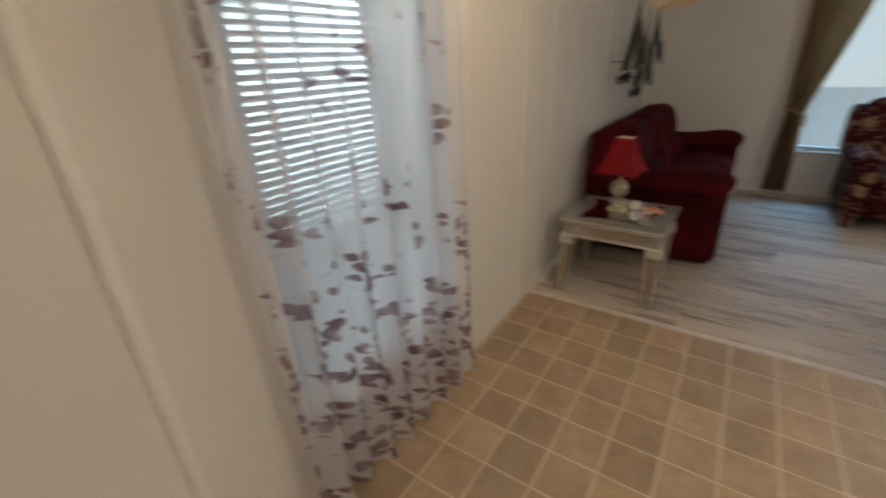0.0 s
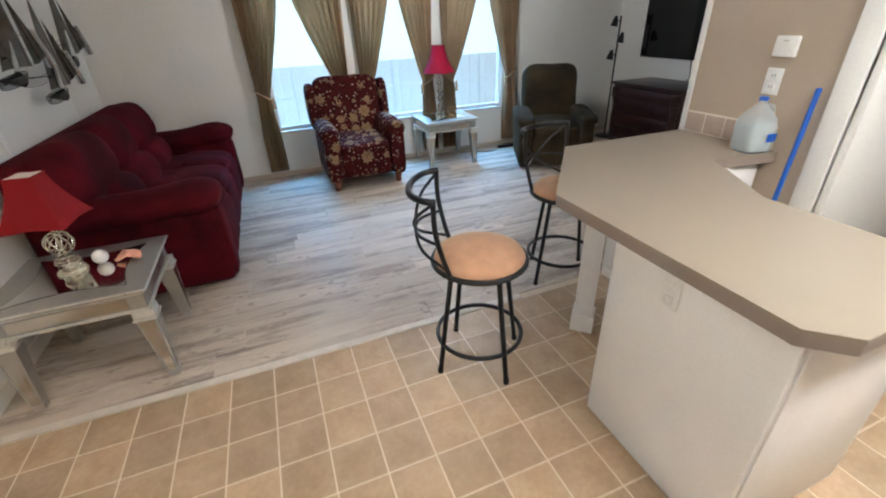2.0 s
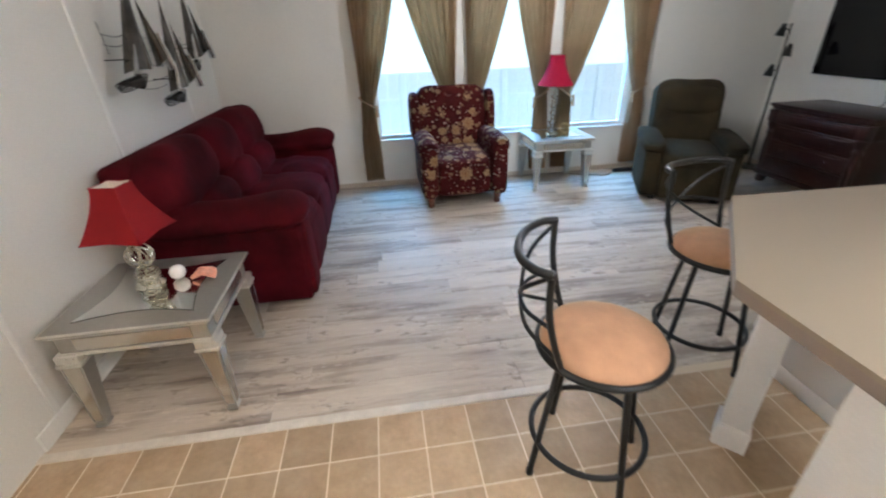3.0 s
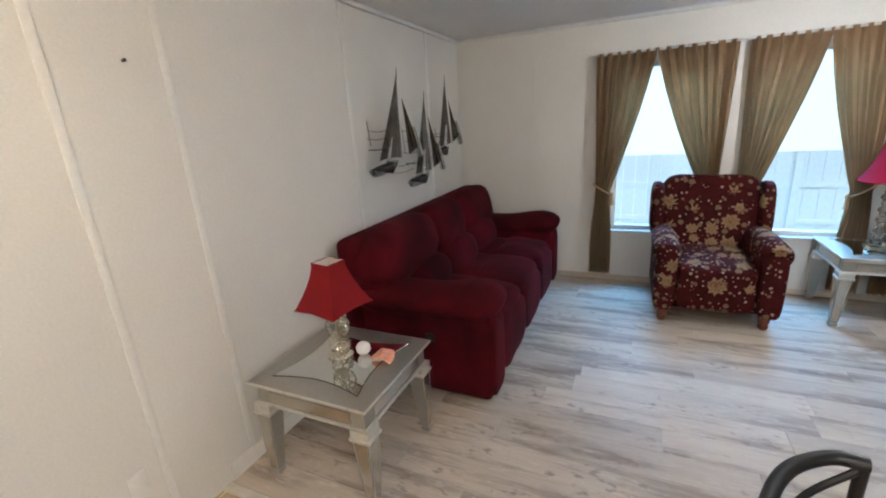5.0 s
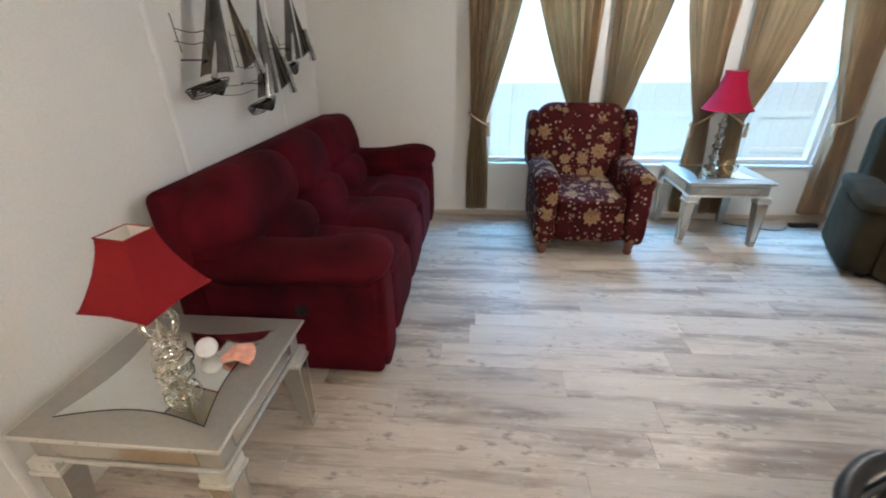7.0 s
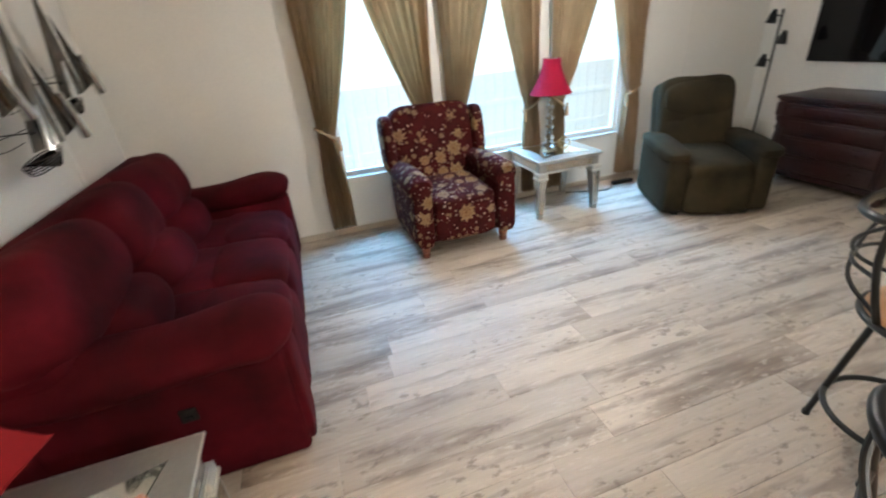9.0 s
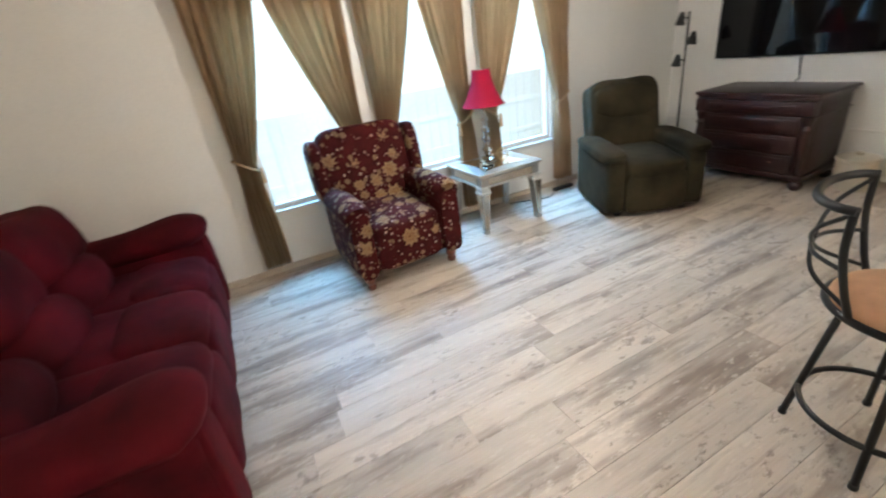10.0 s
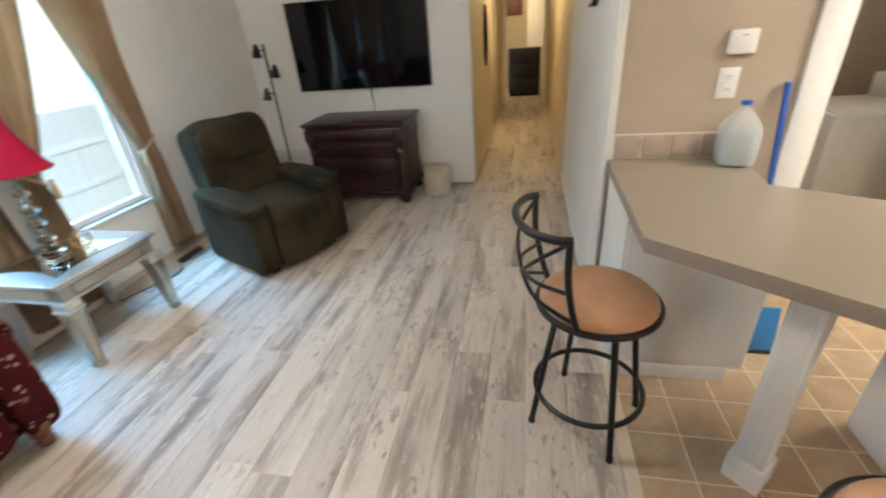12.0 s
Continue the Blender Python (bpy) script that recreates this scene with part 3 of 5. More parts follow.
baseboard(0.0, 0.012, 0.04, YW, h=0.09)
baseboard(0.012, XT, YW - 0.012, YW, M_TRIM_TAN, 0.05)
baseboard(XT - 0.012, XT, 0.97, YW - 0.012, h=0.05)
baseboard(XT + 0.13, 8.85, 0.958, 0.97, M_HALL_LIT)
baseboard(XK + 0.27, 6.3, 0.03, 0.042)
baseboard(6.3, XH, 0.03, 0.042, M_HALL_LIT)
tagged(part("chair_rail", box(XT - 0.014, XT, 0.98, YW, 0.40, 0.425, 0.004), M_WALL), "white chair rail moulding on the wall", "trim", kind="structure")
# ceiling cove strips
for c in (box(0.0, 0.03, YB, YW, CEIL - 0.03, CEIL, 0.006), box(0.03, XT, YW - 0.03, YW, CEIL - 0.03, CEIL, 0.006)):
    tagged(part("trim", c, M_CEIL), kind="structure")


def window(name, x0, x1, z0, z1):
    """White sash window in the wall along x."""
    w = thing(name, "white framed sash window with bright pane", "window", kind="structure")
    y0, y1 = YW + 0.03, YW + 0.09
    b = box(x0, x0 + 0.035, y0, y1, z0, z1)
    box(x1 - 0.035, x1, y0, y1, z0, z1, bm=b)
    box(x0 + 0.035, x1 - 0.035, y0, y1, z1 - 0.035, z1, bm=b)
    box(x0 + 0.035, x1 - 0.035, y0, y1, z0, z0 + 0.04, bm=b)
    part("window_frame", b, M_TRIM, w, smooth=False)
    p = part("pane", box(x0 + 0.035, x1 - 0.035, y0 + 0.028, y0 + 0.032, z0 + 0.04, z1 - 0.035), M_GLASS, w, smooth=False)
    p.visible_shadow = False
    part("window_sill", box(x0 - 0.03, x1 + 0.03, YW - 0.03, YW + 0.029, z0 - 0.02, z0, 0.004), M_TRIM, w)


for i, wx in enumerate(WIN_X):
    window("window_%d" % (i + 1), wx - WIN_W / 2, wx + WIN_W / 2, WIN_Z0, WIN_Z1)

# dining window with mini blind
wd = thing("window_4", "white framed window with closed mini blind", "window", kind="structure")
b = box(-0.10, -0.04, -1.92, -1.88, 0.50, 2.05)
box(-0.10, -0.04, -1.13, -1.09, 0.50, 2.05, bm=b)
box(-0.10, -0.04, -1.88, -1.13, 2.01, 2.05, bm=b)
box(-0.10, -0.04, -1.88, -1.13, 0.50, 0.54, bm=b)
part("window_frame", b, M_TRIM, wd, smooth=False)
p = part("pane", box(-0.075, -0.071, -1.88, -1.13, 0.54, 2.01), M_GLASS, wd, smooth=False)
p.visible_shadow = False
blind = thing("window_blind", "white horizontal mini blind behind the sheer curtain", "blind", -0.02, -1.505, 0.53)
slat_me = None
for i in range(58):
    if slat_me is None:
        b = bmesh.new()
        rows = [[b.verts.new((-0.0125 + 0.00625 * k, cy, 0.0034 * (1 - ((k - 2) / 2) ** 2))) for k in range(5)] for cy in (-0.405, 0.405)]
        for k in range(4):
            b.faces.new((rows[0][k], rows[0][k + 1], rows[1][k + 1], rows[1][k]))
        bmesh.ops.solidify(b, geom=list(b.faces), thickness=0.0008)
        s = part("slat", b, M_SLAT, blind, sharp=80)
        slat_me = s.data
    else:
        s = new("slat", slat_me)
        s.parent = blind
    s.matrix_basis = pose(0, 0, 0.022 + 0.0252 * i, 0, 37, 0)
for cy in (-0.27, 0.27):
    part("ladder_cord", tube([(0.013, cy, 0.0), (0.013, cy, 1.49)], 0.0012, 5), M_SLAT, blind)
part("head_rail", box(-0.015, 0.015, -0.41, 0.41, 1.485, 1.515), M_PLASTIC, blind)
part("bottom_rail", box(-0.012, 0.012, -0.405, 0.405, 0.0, 0.012, 0.003), M_PLASTIC, blind)

# outside: ground, fence and haze
tagged(part("ground", box(-60, 70, -60, 70, -0.95, -0.75), M_GRASS, smooth=False), "flat lawn around the house", "ground", kind="structure")
tagged(part("backdrop", box(-14, 20, 8.6, 8.7, -1, 12), M_SKYGLOW, smooth=False), "bright hazy sky beyond the fence", "sky", kind="backdrop")
tagged(part("backdrop", box(-6.2, -6.1, -12, 8.5, -1, 9), M_SKYGLOW, smooth=False), "bright hazy sky beyond the side yard", "sky", kind="backdrop")
fence = thing("fence", "pale board fence outside the windows", "fence", 0, 6.6, -0.75)
part("rail", box(-4, 12, -0.012, -0.002, 0.62, 0.70), M_FENCE, fence, smooth=False)
part("rail", box(-4, 12, -0.012, -0.002, 1.17, 1.25), M_FENCE, fence, smooth=False)
for k in range(9):
    part("post", box(-3.6 + 1.86 * k, -3.5 + 1.86 * k, -0.026, -0.0125, 0.0, 1.70, 0.004, 1), M_FENCE, fence, smooth=False)
bd = None
for i in range(86):
    if bd is None:
        q = part("board", box(0, 0.183, 0, 0.03, 0.04, 1.69, 0.002, 1), M_FENCE, fence, smooth=False)
        bd = q.data
    else:
        q = new("board", bd)
        q.parent = fence
    q.location = (-4 + i * 0.186, 0, 0)

tagged(part("vinyl_sheet", box(0.0, XK, YB, 0.029, -0.0118, -0.0016), M_GROUT_FLOOR, smooth=False), "pale joints of the vinyl floor", "floor", kind="structure")
# strip between the two floors
tagged(part("threshold_strip", box(0.0, 2.75, -0.020, 0.026, -0.001, 0.006, 0.002), M_STRIP), "pale floor transition strip", "trim", kind="structure")


# ---- kitchen side ----
def lerp(a, c, t):
    return a + (c - a) * t


ctr = thing("countertop", "beige laminate peninsula countertop with clipped corners", "countertop")
CPOLY = [(3.877, 0.028), (3.02, 0.05), (2.548, -0.534), (2.548, -1.494), (2.64, -1.578), (3.24, -1.578), (3.24, -0.93), (3.50, -0.50), (3.877, -0.56)]
b = prism(CPOLY, 0.905, 0.92)
part("top", b, M_COUNTER, ctr, smooth=False)
cx, cy = 3.05, -0.75
part("edge_band", prism([(lerp(x, cx, 0.003), lerp(y, cy, 0.003)) for x, y in CPOLY], 0.868, 0.905), M_COUNTER_EDGE, ctr, smooth=False)

cab = thing("base_cabinet", "white base cabinet under the peninsula end", "cabinet", 2.60, -1.50, 0)
part("body", box(0.0, 0.60, 0.0, 0.62, 0.0, 0.866), M_PANEL, cab, smooth=False)
part("side_panel", box(-0.025, -0.002, -0.005, 0.625, 0.0, 0.866, 0.002), M_PANEL, cab)
part("end_panel", box(-0.002, 0.60, -0.012, -0.002, 0.0, 0.866, 0.002), M_PANEL, cab)
op = part("outlet_plate", box(-0.031, -0.026, 0.33, 0.40, 0.735, 0.85, 0.002), M_PLASTIC, cab, "white outlet plate")
for oz in (0.765, 0.815):
    part("socket", box(-0.0335, -0.0312, 0.35, 0.38, oz - 0.015, oz + 0.015, 0.004), M_PLASTIC, op)

cab2 = thing("base_cabinet", "white base cabinet against the kitchen wall", "cabinet", 3.39, -0.555, 0)
part("body", box(0.012, 0.485, 0.075, 0.555, 0.0, 0.866), M_PANEL, cab2, smooth=False)
part("back_panel", box(0.0, 0.011, 0.0, 0.555, 0.085, 0.866, 0.002), M_PANEL, cab2)
part("back_panel", box(0.0, 0.011, 0.06, 0.555, 0.0, 0.084, 0.002), M_PANEL, cab2)
part("side_panel", box(0.012, 0.485, 0.556, 0.568, 0.0, 0.866, 0.002), M_TRIM, cab2)
part("door", box(0.13, 0.47, 0.055, 0.074, 0.10, 0.86, 0.004), M_PANEL, cab2)

post = thing("counter_post", "white fluted square post under the countertop", "post", 2.915, -0.40, 0, 45)
part("plinth", box(-0.06, 0.06, -0.06, 0.06, 0.0, 0.11, 0.004), M_PANEL, post)
part("shaft", box(-0.047, 0.047, -0.047, 0.047, 0.11, 0.867, 0.003), M_PANEL, post)
for k in range(4):
    for u in (-0.026, 0.0, 0.026):
        f = part("flute", box(u - 0.006, u + 0.006, 0.047, 0.0495, 0.17, 0.82, 0.001, 1), M_PANEL, post)
        f.matrix_basis = pose(0, 0, 0, 0, 0, 90 * k)

spl = thing("backsplash", "row of brown ceramic backsplash tiles", "backsplash", XK, 0.076, 0.921)
part("grout", box(-0.006, -0.001, -0.60, -0.066, 0.0, 0.12), M_GROUT, spl, smooth=False)
for i in range(4):
    part("tile", box(-0.011, -0.006, -0.07 - 0.126 * i - 0.118, -0.07 - 0.126 * i, 0.006, 0.112, 0.002), M_SPLASH, spl)

ou = thing("wall_outlet", "white double wall outlet plate", "outlet", XK, -0.425, 1.245)
pl = part("plate", box(-0.006, 0, -0.04, 0.04, -0.062, 0.062, 0.003), M_PLASTIC, ou)
for oz in (-0.026, 0.026):
    so = part("socket", box(-0.009, -0.006, -0.018, 0.018, oz - 0.018, oz + 0.018, 0.004), M_PLASTIC, ou)
    for oy in (-0.007, 0.007):
        part("slot", box(-0.0098, -0.009, oy - 0.0015, oy + 0.0015, oz - 0.004, oz + 0.008), M_BLACK, so, smooth=False)
th = thing("thermostat", "small white wall control box", "thermostat", XK, -0.445, 1.405)
part("body", box(-0.026, 0, -0.052, 0.052, -0.046, 0.046, 0.007), M_PLASTIC, th)
part("label_bar", box(-0.028, -0.026, -0.012, 0.012, 0.022, 0.028), M_TRIM_TAN, th, smooth=False)


def milk_jug(x, y, z, rz):
    j = thing("water_jug", "translucent plastic gallon jug half full of water", "jug", x, y, z, rz)
    m, nt, bs = nodes_of("cloudy_plastic")
    bs.inputs["Base Color"].default_value = (0.84, 0.88, 0.90, 1)
    bs.inputs["Roughness"].default_value = 0.35
    relief(nt, bs, noise_tex(nt, coords(nt), 30, 2), 0.15, 0.002)
    tl = nt.nodes.new("ShaderNodeBsdfTranslucent")
    tl.inputs[0].default_value = (0.84, 0.88, 0.90, 1)
    tp = nt.nodes.new("ShaderNodeBsdfTransparent")
    m1, m2 = nt.nodes.new("ShaderNodeMixShader"), nt.nodes.new("ShaderNodeMixShader")
    m1.inputs[0].default_value, m2.inputs[0].default_value = 0.5, 0.72
    nt.links.new(bs.outputs[0], m1.inputs[1])
    nt.links.new(tl.outputs[0], m1.inputs[2])
    nt.links.new(m1.outputs[0], m2.inputs[1])
    nt.links.new(tp.outputs[0], m2.inputs[2])
    nt.links.new(m2.outputs[0], nt.nodes["Material Output"].inputs[0])
    wt = surf("cloudy_water", (0.42, 0.47, 0.47), 0.2, var=0.05, scale=9, bump=0.0)
    part("water", cushion(0, 0, 0.078, 0.070, 0.070, 0.073, 0.25, 0.55), wt, j, "grey cloudy water")
    b = bmesh.new()
    prof = [(0.060, 0.0), (0.074, 0.012), (0.076, 0.06), (0.076, 0.13), (0.070, 0.165), (0.050, 0.20), (0.026, 0.228), (0.019, 0.238), (0.019, 0.255)]
    rings = []
    for r, z in prof:
        e = 0.55 if z < 0.17 else 0.9
        rings.append([b.verts.new((r * math.copysign(abs(math.cos(a)) ** e, math.cos(a)), r * math.copysign(abs(math.sin(a)) ** e, math.sin(a)), z)) for a in [2 * math.pi * i / 28 for i in range(28)]])
    for a, c in zip(rings, rings[1:]):
        for i in range(28):
            b.faces.new((a[i], a[(i + 1) % 28], c[(i + 1) % 28], c[i]))
    b.faces.new(rings[0][::-1])
    part("body", b, m, j)
    part("handle", tube(curve_pts([(0.03, 0.0, 0.225), (0.066, 0.0, 0.215), (0.076, 0.0, 0.18), (0.072, 0.0, 0.14)], 16), 0.011), m, j)
    part("cap", lathe([(0, 0.268), (0.019, 0.268), (0.021, 0.262), (0.021, 0.25), (0.0195, 0.25)], 20), M_BLUE, j, "blue screw cap")
    part("paper_label", box(0.01, 0.06, -0.0775, -0.0765, 0.06, 0.10), M_BLUE, j, "blue and white label", smooth=False)


milk_jug(3.775, -0.475, 0.921, -12)

# pantry door and its casing
dr = thing("door_1", "white flush door in the kitchen wall", "door", kind="structure")
leaf = part("leaf", box(0.0, 0.78, -0.035, 0.0, 0.01, 2.01, 0.003), M_TRIM, dr)
leaf.matrix_basis = pose(XK + 0.01, -0.802, 0, 0, 0, -3)
for ry in (-0.036, 0.001):
    part("knob", lathe([(0, 0.06), (0.022, 0.055), (0.027, 0.042), (0.02, 0.028), (0.01, 0.02), (0.01, 0), (0.03, 0)], 18, m=pose(0.71, ry, 0.95, 90 if ry < 0 else -90, 0, 0)), M_STEEL, leaf)
part("jamb", box(XK, XK + 0.14, -0.8, -0.785, 0.0, 2.03), M_TRIM, dr, smooth=False)
for a in ((-0.80, -0.70), (-1.70, -1.62)):
    part("casing", box(XK - 0.018, XK - 0.001, a[0], a[1], 0.0, 2.03, 0.004), M_TRIM, dr)
part("casing", box(XK - 0.018, XK - 0.001, -1.70, -0.70, 2.031, 2.10, 0.004), M_TRIM, dr)
wall_x("wall_utility_end", 5.6, 5.7, -2.3, -0.10, -0.16, CEIL, [], M_WALL_TAN)
wall_y("wall_utility_side", -2.3, -2.2, XK + 0.14, 5.6, -0.16, CEIL, [], M_WALL_TAN)
wall_y("wall_utility_back", -0.115, -0.10, XK + 0.27, 5.6, -0.16, CEIL, [], M_WALL_TAN)
tagged(part("utility_floor", box(XK, 5.6, -2.2, -0.115, -0.0118, -0.0008), M_TILE, smooth=False), "tan vinyl floor of the utility room", "floor", kind="structure")
# made-up fixture for the utility fill, above the doorway's view
ul = thing("utility_fill_light", "unseen round fill light added to the utility room", "ceiling light", 4.95, -1.2, CEIL)
part("globe", lathe([(0.11, -0.001), (0.12, -0.03), (0.08, -0.07), (0, -0.085)], 24), M_BULB_WHITE, ul)
wsh = thing("washing_machine", "white washing machine in the utility room", "washer", 5.1, -1.75, 0)
part("body", box(-0.33, 0.33, -0.33, 0.33, 0.02, 0.90, 0.015), M_PLASTIC, wsh)
part("control_panel", box(-0.33, 0.33, -0.33, -0.22, 0.90, 1.06, 0.012), M_PLASTIC, wsh)
part("lid", box(-0.28, 0.28, -0.2, 0.3, 0.9005, 0.915, 0.006), M_PLASTIC, wsh)
part("foot_plinth", box(-0.31, 0.31, -0.31, 0.31, 0.0, 0.02), M_BLACK, wsh, smooth=False)
mp = thing("mop", "blue handled mop leaning on the door casing", "mop", 3.71, -0.69, 0)
part("handle", tube([(0.0, 0.0, 0.06), (0.15, 0.04, 1.24)], 0.012), M_BLUE, mp)
part("head", box(-0.05, 0.05, -0.12, 0.12, 0.0, 0.06, 0.015), M_PLASTIC, mp)
dp = thing("dustpan", "blue plastic dustpan leaning under the counter", "dustpan", 3.62, -0.70, 0.0)
part("pan", merge(None, box(-0.012, 0.012, -0.10, 0.10, 0.0, 0.24, 0.005), pose(0, 0, 0, 0, 12, 0)), M_CYAN, dp)
part("lip", box(-0.018, 0.03, -0.10, 0.10, 0.0, 0.02, 0.004), M_BLACK, dp)
part("handle", tube([(0.05, 0, 0.26), (0.085, 0, 0.42)], 0.013), M_BLUE, dp)

# ---- hall ----
hl = thing("hall_ceiling_light", "round frosted flush ceiling light switched on", "ceiling light", 8.3, 0.5, CEIL)
part("base", lathe([(0, -0.001), (0.15, -0.001), (0.15, -0.025), (0, -0.025)], 28), M_GOLD, hl)
part("globe", lathe([(0.135, -0.026), (0.12, -0.06), (0.07, -0.085), (0, -0.092)], 28), M_BULB, hl)
mi = thing("oval_mirror", "oval dark framed mirror on the hall wall", "mirror", 7.75, 0.968, 1.42)
ring = [(0.16 * math.cos(a), -0.015, 0.34 * math.sin(a)) for a in [2 * math.pi * i / 40 for i in range(40)]]
part("frame", tube(ring, 0.014, 8, True), M_STEEL_DARK, mi)
part("glass", lathe([(0, 0), (1, 0), (1, 0.006), (0, 0.006)], 40, m=Matrix.Translation((0, -0.004, 0)) @ pose(0, 0, 0, 90) @ Matrix.Diagonal((0.155, 0.335, 1, 1))), M_MIRROR, mi)
pf = thing("picture_frame", "small dark framed picture on the hall wall", "picture", 4.75, 0.043, 1.72)
part("frame", box(-0.10, 0.10, 0.0, 0.02, -0.13, 0.13, 0.004), M_BLACK, pf)
part("sheet", box(-0.08, 0.08, 0.0205, 0.022, -0.11, 0.11), M_LINING, pf, smooth=False)
d2 = thing("door_2", "cream hall door closed in its frame", "door", kind="structure")
part("leaf", box(8.9, 9.7, 1.0, 1.035, 0.005, 2.03), M_TRIM, d2)
for a in ((8.83, 8.9), (9.7, 9.77)):
    part("casing", box(a[0], a[1], 0.952, 0.969, 0, 2.03, 0.003), M_TRIM, d2)
part("casing", box(8.83, 9.77, 0.952, 0.969, 2.031, 2.10, 0.003), M_TRIM, d2)
d3 = thing("trim", "cream doorway casing at the end of the hall", "trim", kind="structure")
for a in ((0.05, 0.12), (0.86, 0.93)):
    part("casing", box(XH - 0.018, XH - 0.001, a[0], a[1], 0, 2.05, 0.003), M_TRIM, d3)
part("casing", box(XH - 0.018, XH - 0.001, 0.05, 0.93, 2.051, 2.12, 0.003), M_TRIM, d3)
fd = thing("black_cabinet", "black low cabinet in the room past the hall", "cabinet", 12.6, 0.50, 0)
part("body", box(-0.2, 0.2, -0.36, 0.36, 0.08, 1.02, 0.006), M_BLACK, fd)
for z in (0.12, 0.42, 0.72):
    part("drawer", box(-0.215, -0.201, -0.34, 0.34, z, z + 0.27, 0.004), M_BLACK, fd)
part("base", box(-0.18, 0.18, -0.34, 0.34, 0.0, 0.08), M_BLACK, fd, smooth=False)
fp = thing("wall_picture", "square dark picture on the far wall", "picture", 14.09, 0.78, 1.9)
part("frame", box(-0.02, 0.0, -0.2, 0.2, -0.2, 0.2, 0.004), M_FOOT_WOOD, fp)
tf = thing("tall_cabinet", "tall cream cabinet in the room past the hall", "cabinet", 13.6, 0.1, 0)
part("body", box(-0.3, 0.3, -0.4, 0.35, 0, 2.0, 0.01), M_PANEL, tf)
part("door", box(-0.32, -0.301, -0.38, 0.33, 0.1, 1.95, 0.004), M_PANEL, tf)

# ---- living room furniture ----
def sofa(x, y):
    s = thing("sofa", "burgundy plush three-seat reclining sofa against the wall", "sofa", x, y)
    L = 2.25
    part("base", box(0.10, 0.93, 0.06, L - 0.06, 0.03, 0.33, 0.03, 3), M_SOFA, s)
    for f in ((0.15, 0.12), (0.15, L - 0.12), (0.84, 0.12), (0.84, L - 0.12)):
        part("foot", box(f[0] - 0.03, f[0] + 0.03, f[1] - 0.03, f[1] + 0.03, 0, 0.035), M_BLACK, s, smooth=False)
    for side, y0 in ((0, 0.0), (1, L - 0.27)):
        yc = y0 + 0.135
        part("arm", box(0.06, 1.005, y0 + 0.012, y0 + 0.258, 0.018, 0.55, 0.028, 4), M_SOFA, s)
        # fat pad over the arm, drooping over its front end
        b = bmesh.new()
        path = curve_pts([(0.12, yc, 0.60), (0.34, yc, 0.594), (0.62, yc, 0.600), (0.86, yc, 0.622), (0.975, yc, 0.616), (1.04, yc, 0.575)], 40)
        rad = []
        for k in range(len(path)):
            t = k / (len(path) - 1)
            r = 0.098 + 0.012 * math.sin(math.pi * t) + 0.006 * math.sin(11 * t + side)
            if t > 0.82:
                r *= math.sqrt(max(0.03, 1 - ((t - 0.82) / 0.185) ** 2))
            rad.append(r)
        tube(path, rad, 28, bm=b)
        for v in b.verts:
            v.co.y = yc + (v.co.y - yc) * 1.52
        part("arm_pad", b, M_SOFA, s, sharp=80)
        part("arm_front", cushion(1.003, yc, 0.29, 0.035, 0.105, 0.265, 0.45, 0.35), M_SOFA, s)
    w = (L - 0.54) / 3
    for i in range(3):
        yc = 0.27 + w * (i + 0.5)
        part("seat_cushion", cushion(0.60, yc, 0.405, 0.40, w / 2 - 0.002, 0.105, 0.5, 0.30, (0, 2, 0), 52, 26, 0.022, i), M_SOFA, s)
        part("seat_pad", cushion(0.80, yc, 0.435, 0.215, w / 2 - 0.012, 0.095, 0.75, 0.42, (0, 6, 0), 44, 22, 0.016, i + 20), M_SOFA, s)
        part("footrest_panel", cushion(0.972, yc, 0.235, 0.062, w / 2 - 0.006, 0.205, 0.6, 0.3, puff=0.010, seed=i), M_SOFA, s)
        part("lumbar_cushion", cushion(0.335, yc, 0.575, 0.175, w / 2 - 0.002, 0.150, 0.78, 0.78, (0, -14, 0), 48, 28, 0.022, i + 5), M_SOFA, s)
    # upper pillows; the outer two reach over the arms
    for i, (a, c) in enumerate(((-0.02, 0.27 + w + 0.01), (0.27 + w - 0.01, 0.27 + 2 * w + 0.01), (0.27 + 2 * w - 0.01, L - 0.03))):
        part("back_cushion", cushion(0.215, (a + c) / 2, 0.812, 0.185, (c - a) / 2, 0.208, 0.72, 0.70, (0, -13, 0), 52, 30, 0.020, i + 9), M_SOFA, s)
    part("back_frame", box(0.02, 0.16, -0.03, L - 0.03, 0.06, 0.985, 0.05, 4), M_SOFA, s)
    for y0 in (0.11, L - 0.11):
        part("back_wing", cushion(0.20, y0, 0.70, 0.16, 0.105, 0.235, 0.55, 0.5, (0, -12, 0), 32, 20, 0.012, 3), M_SOFA, s)
    lever = part("recliner_lever", box(0.60, 0.66, 0.004, 0.011, 0.365, 0.425, 0.003), M_BLACK, s, "recessed black recliner lever")
    part("lever_grip", box(0.615, 0.645, -0.006, 0.0035, 0.375, 0.395, 0.003), M_BLACK, lever)
    return s


sofa(0.03, 1.0)


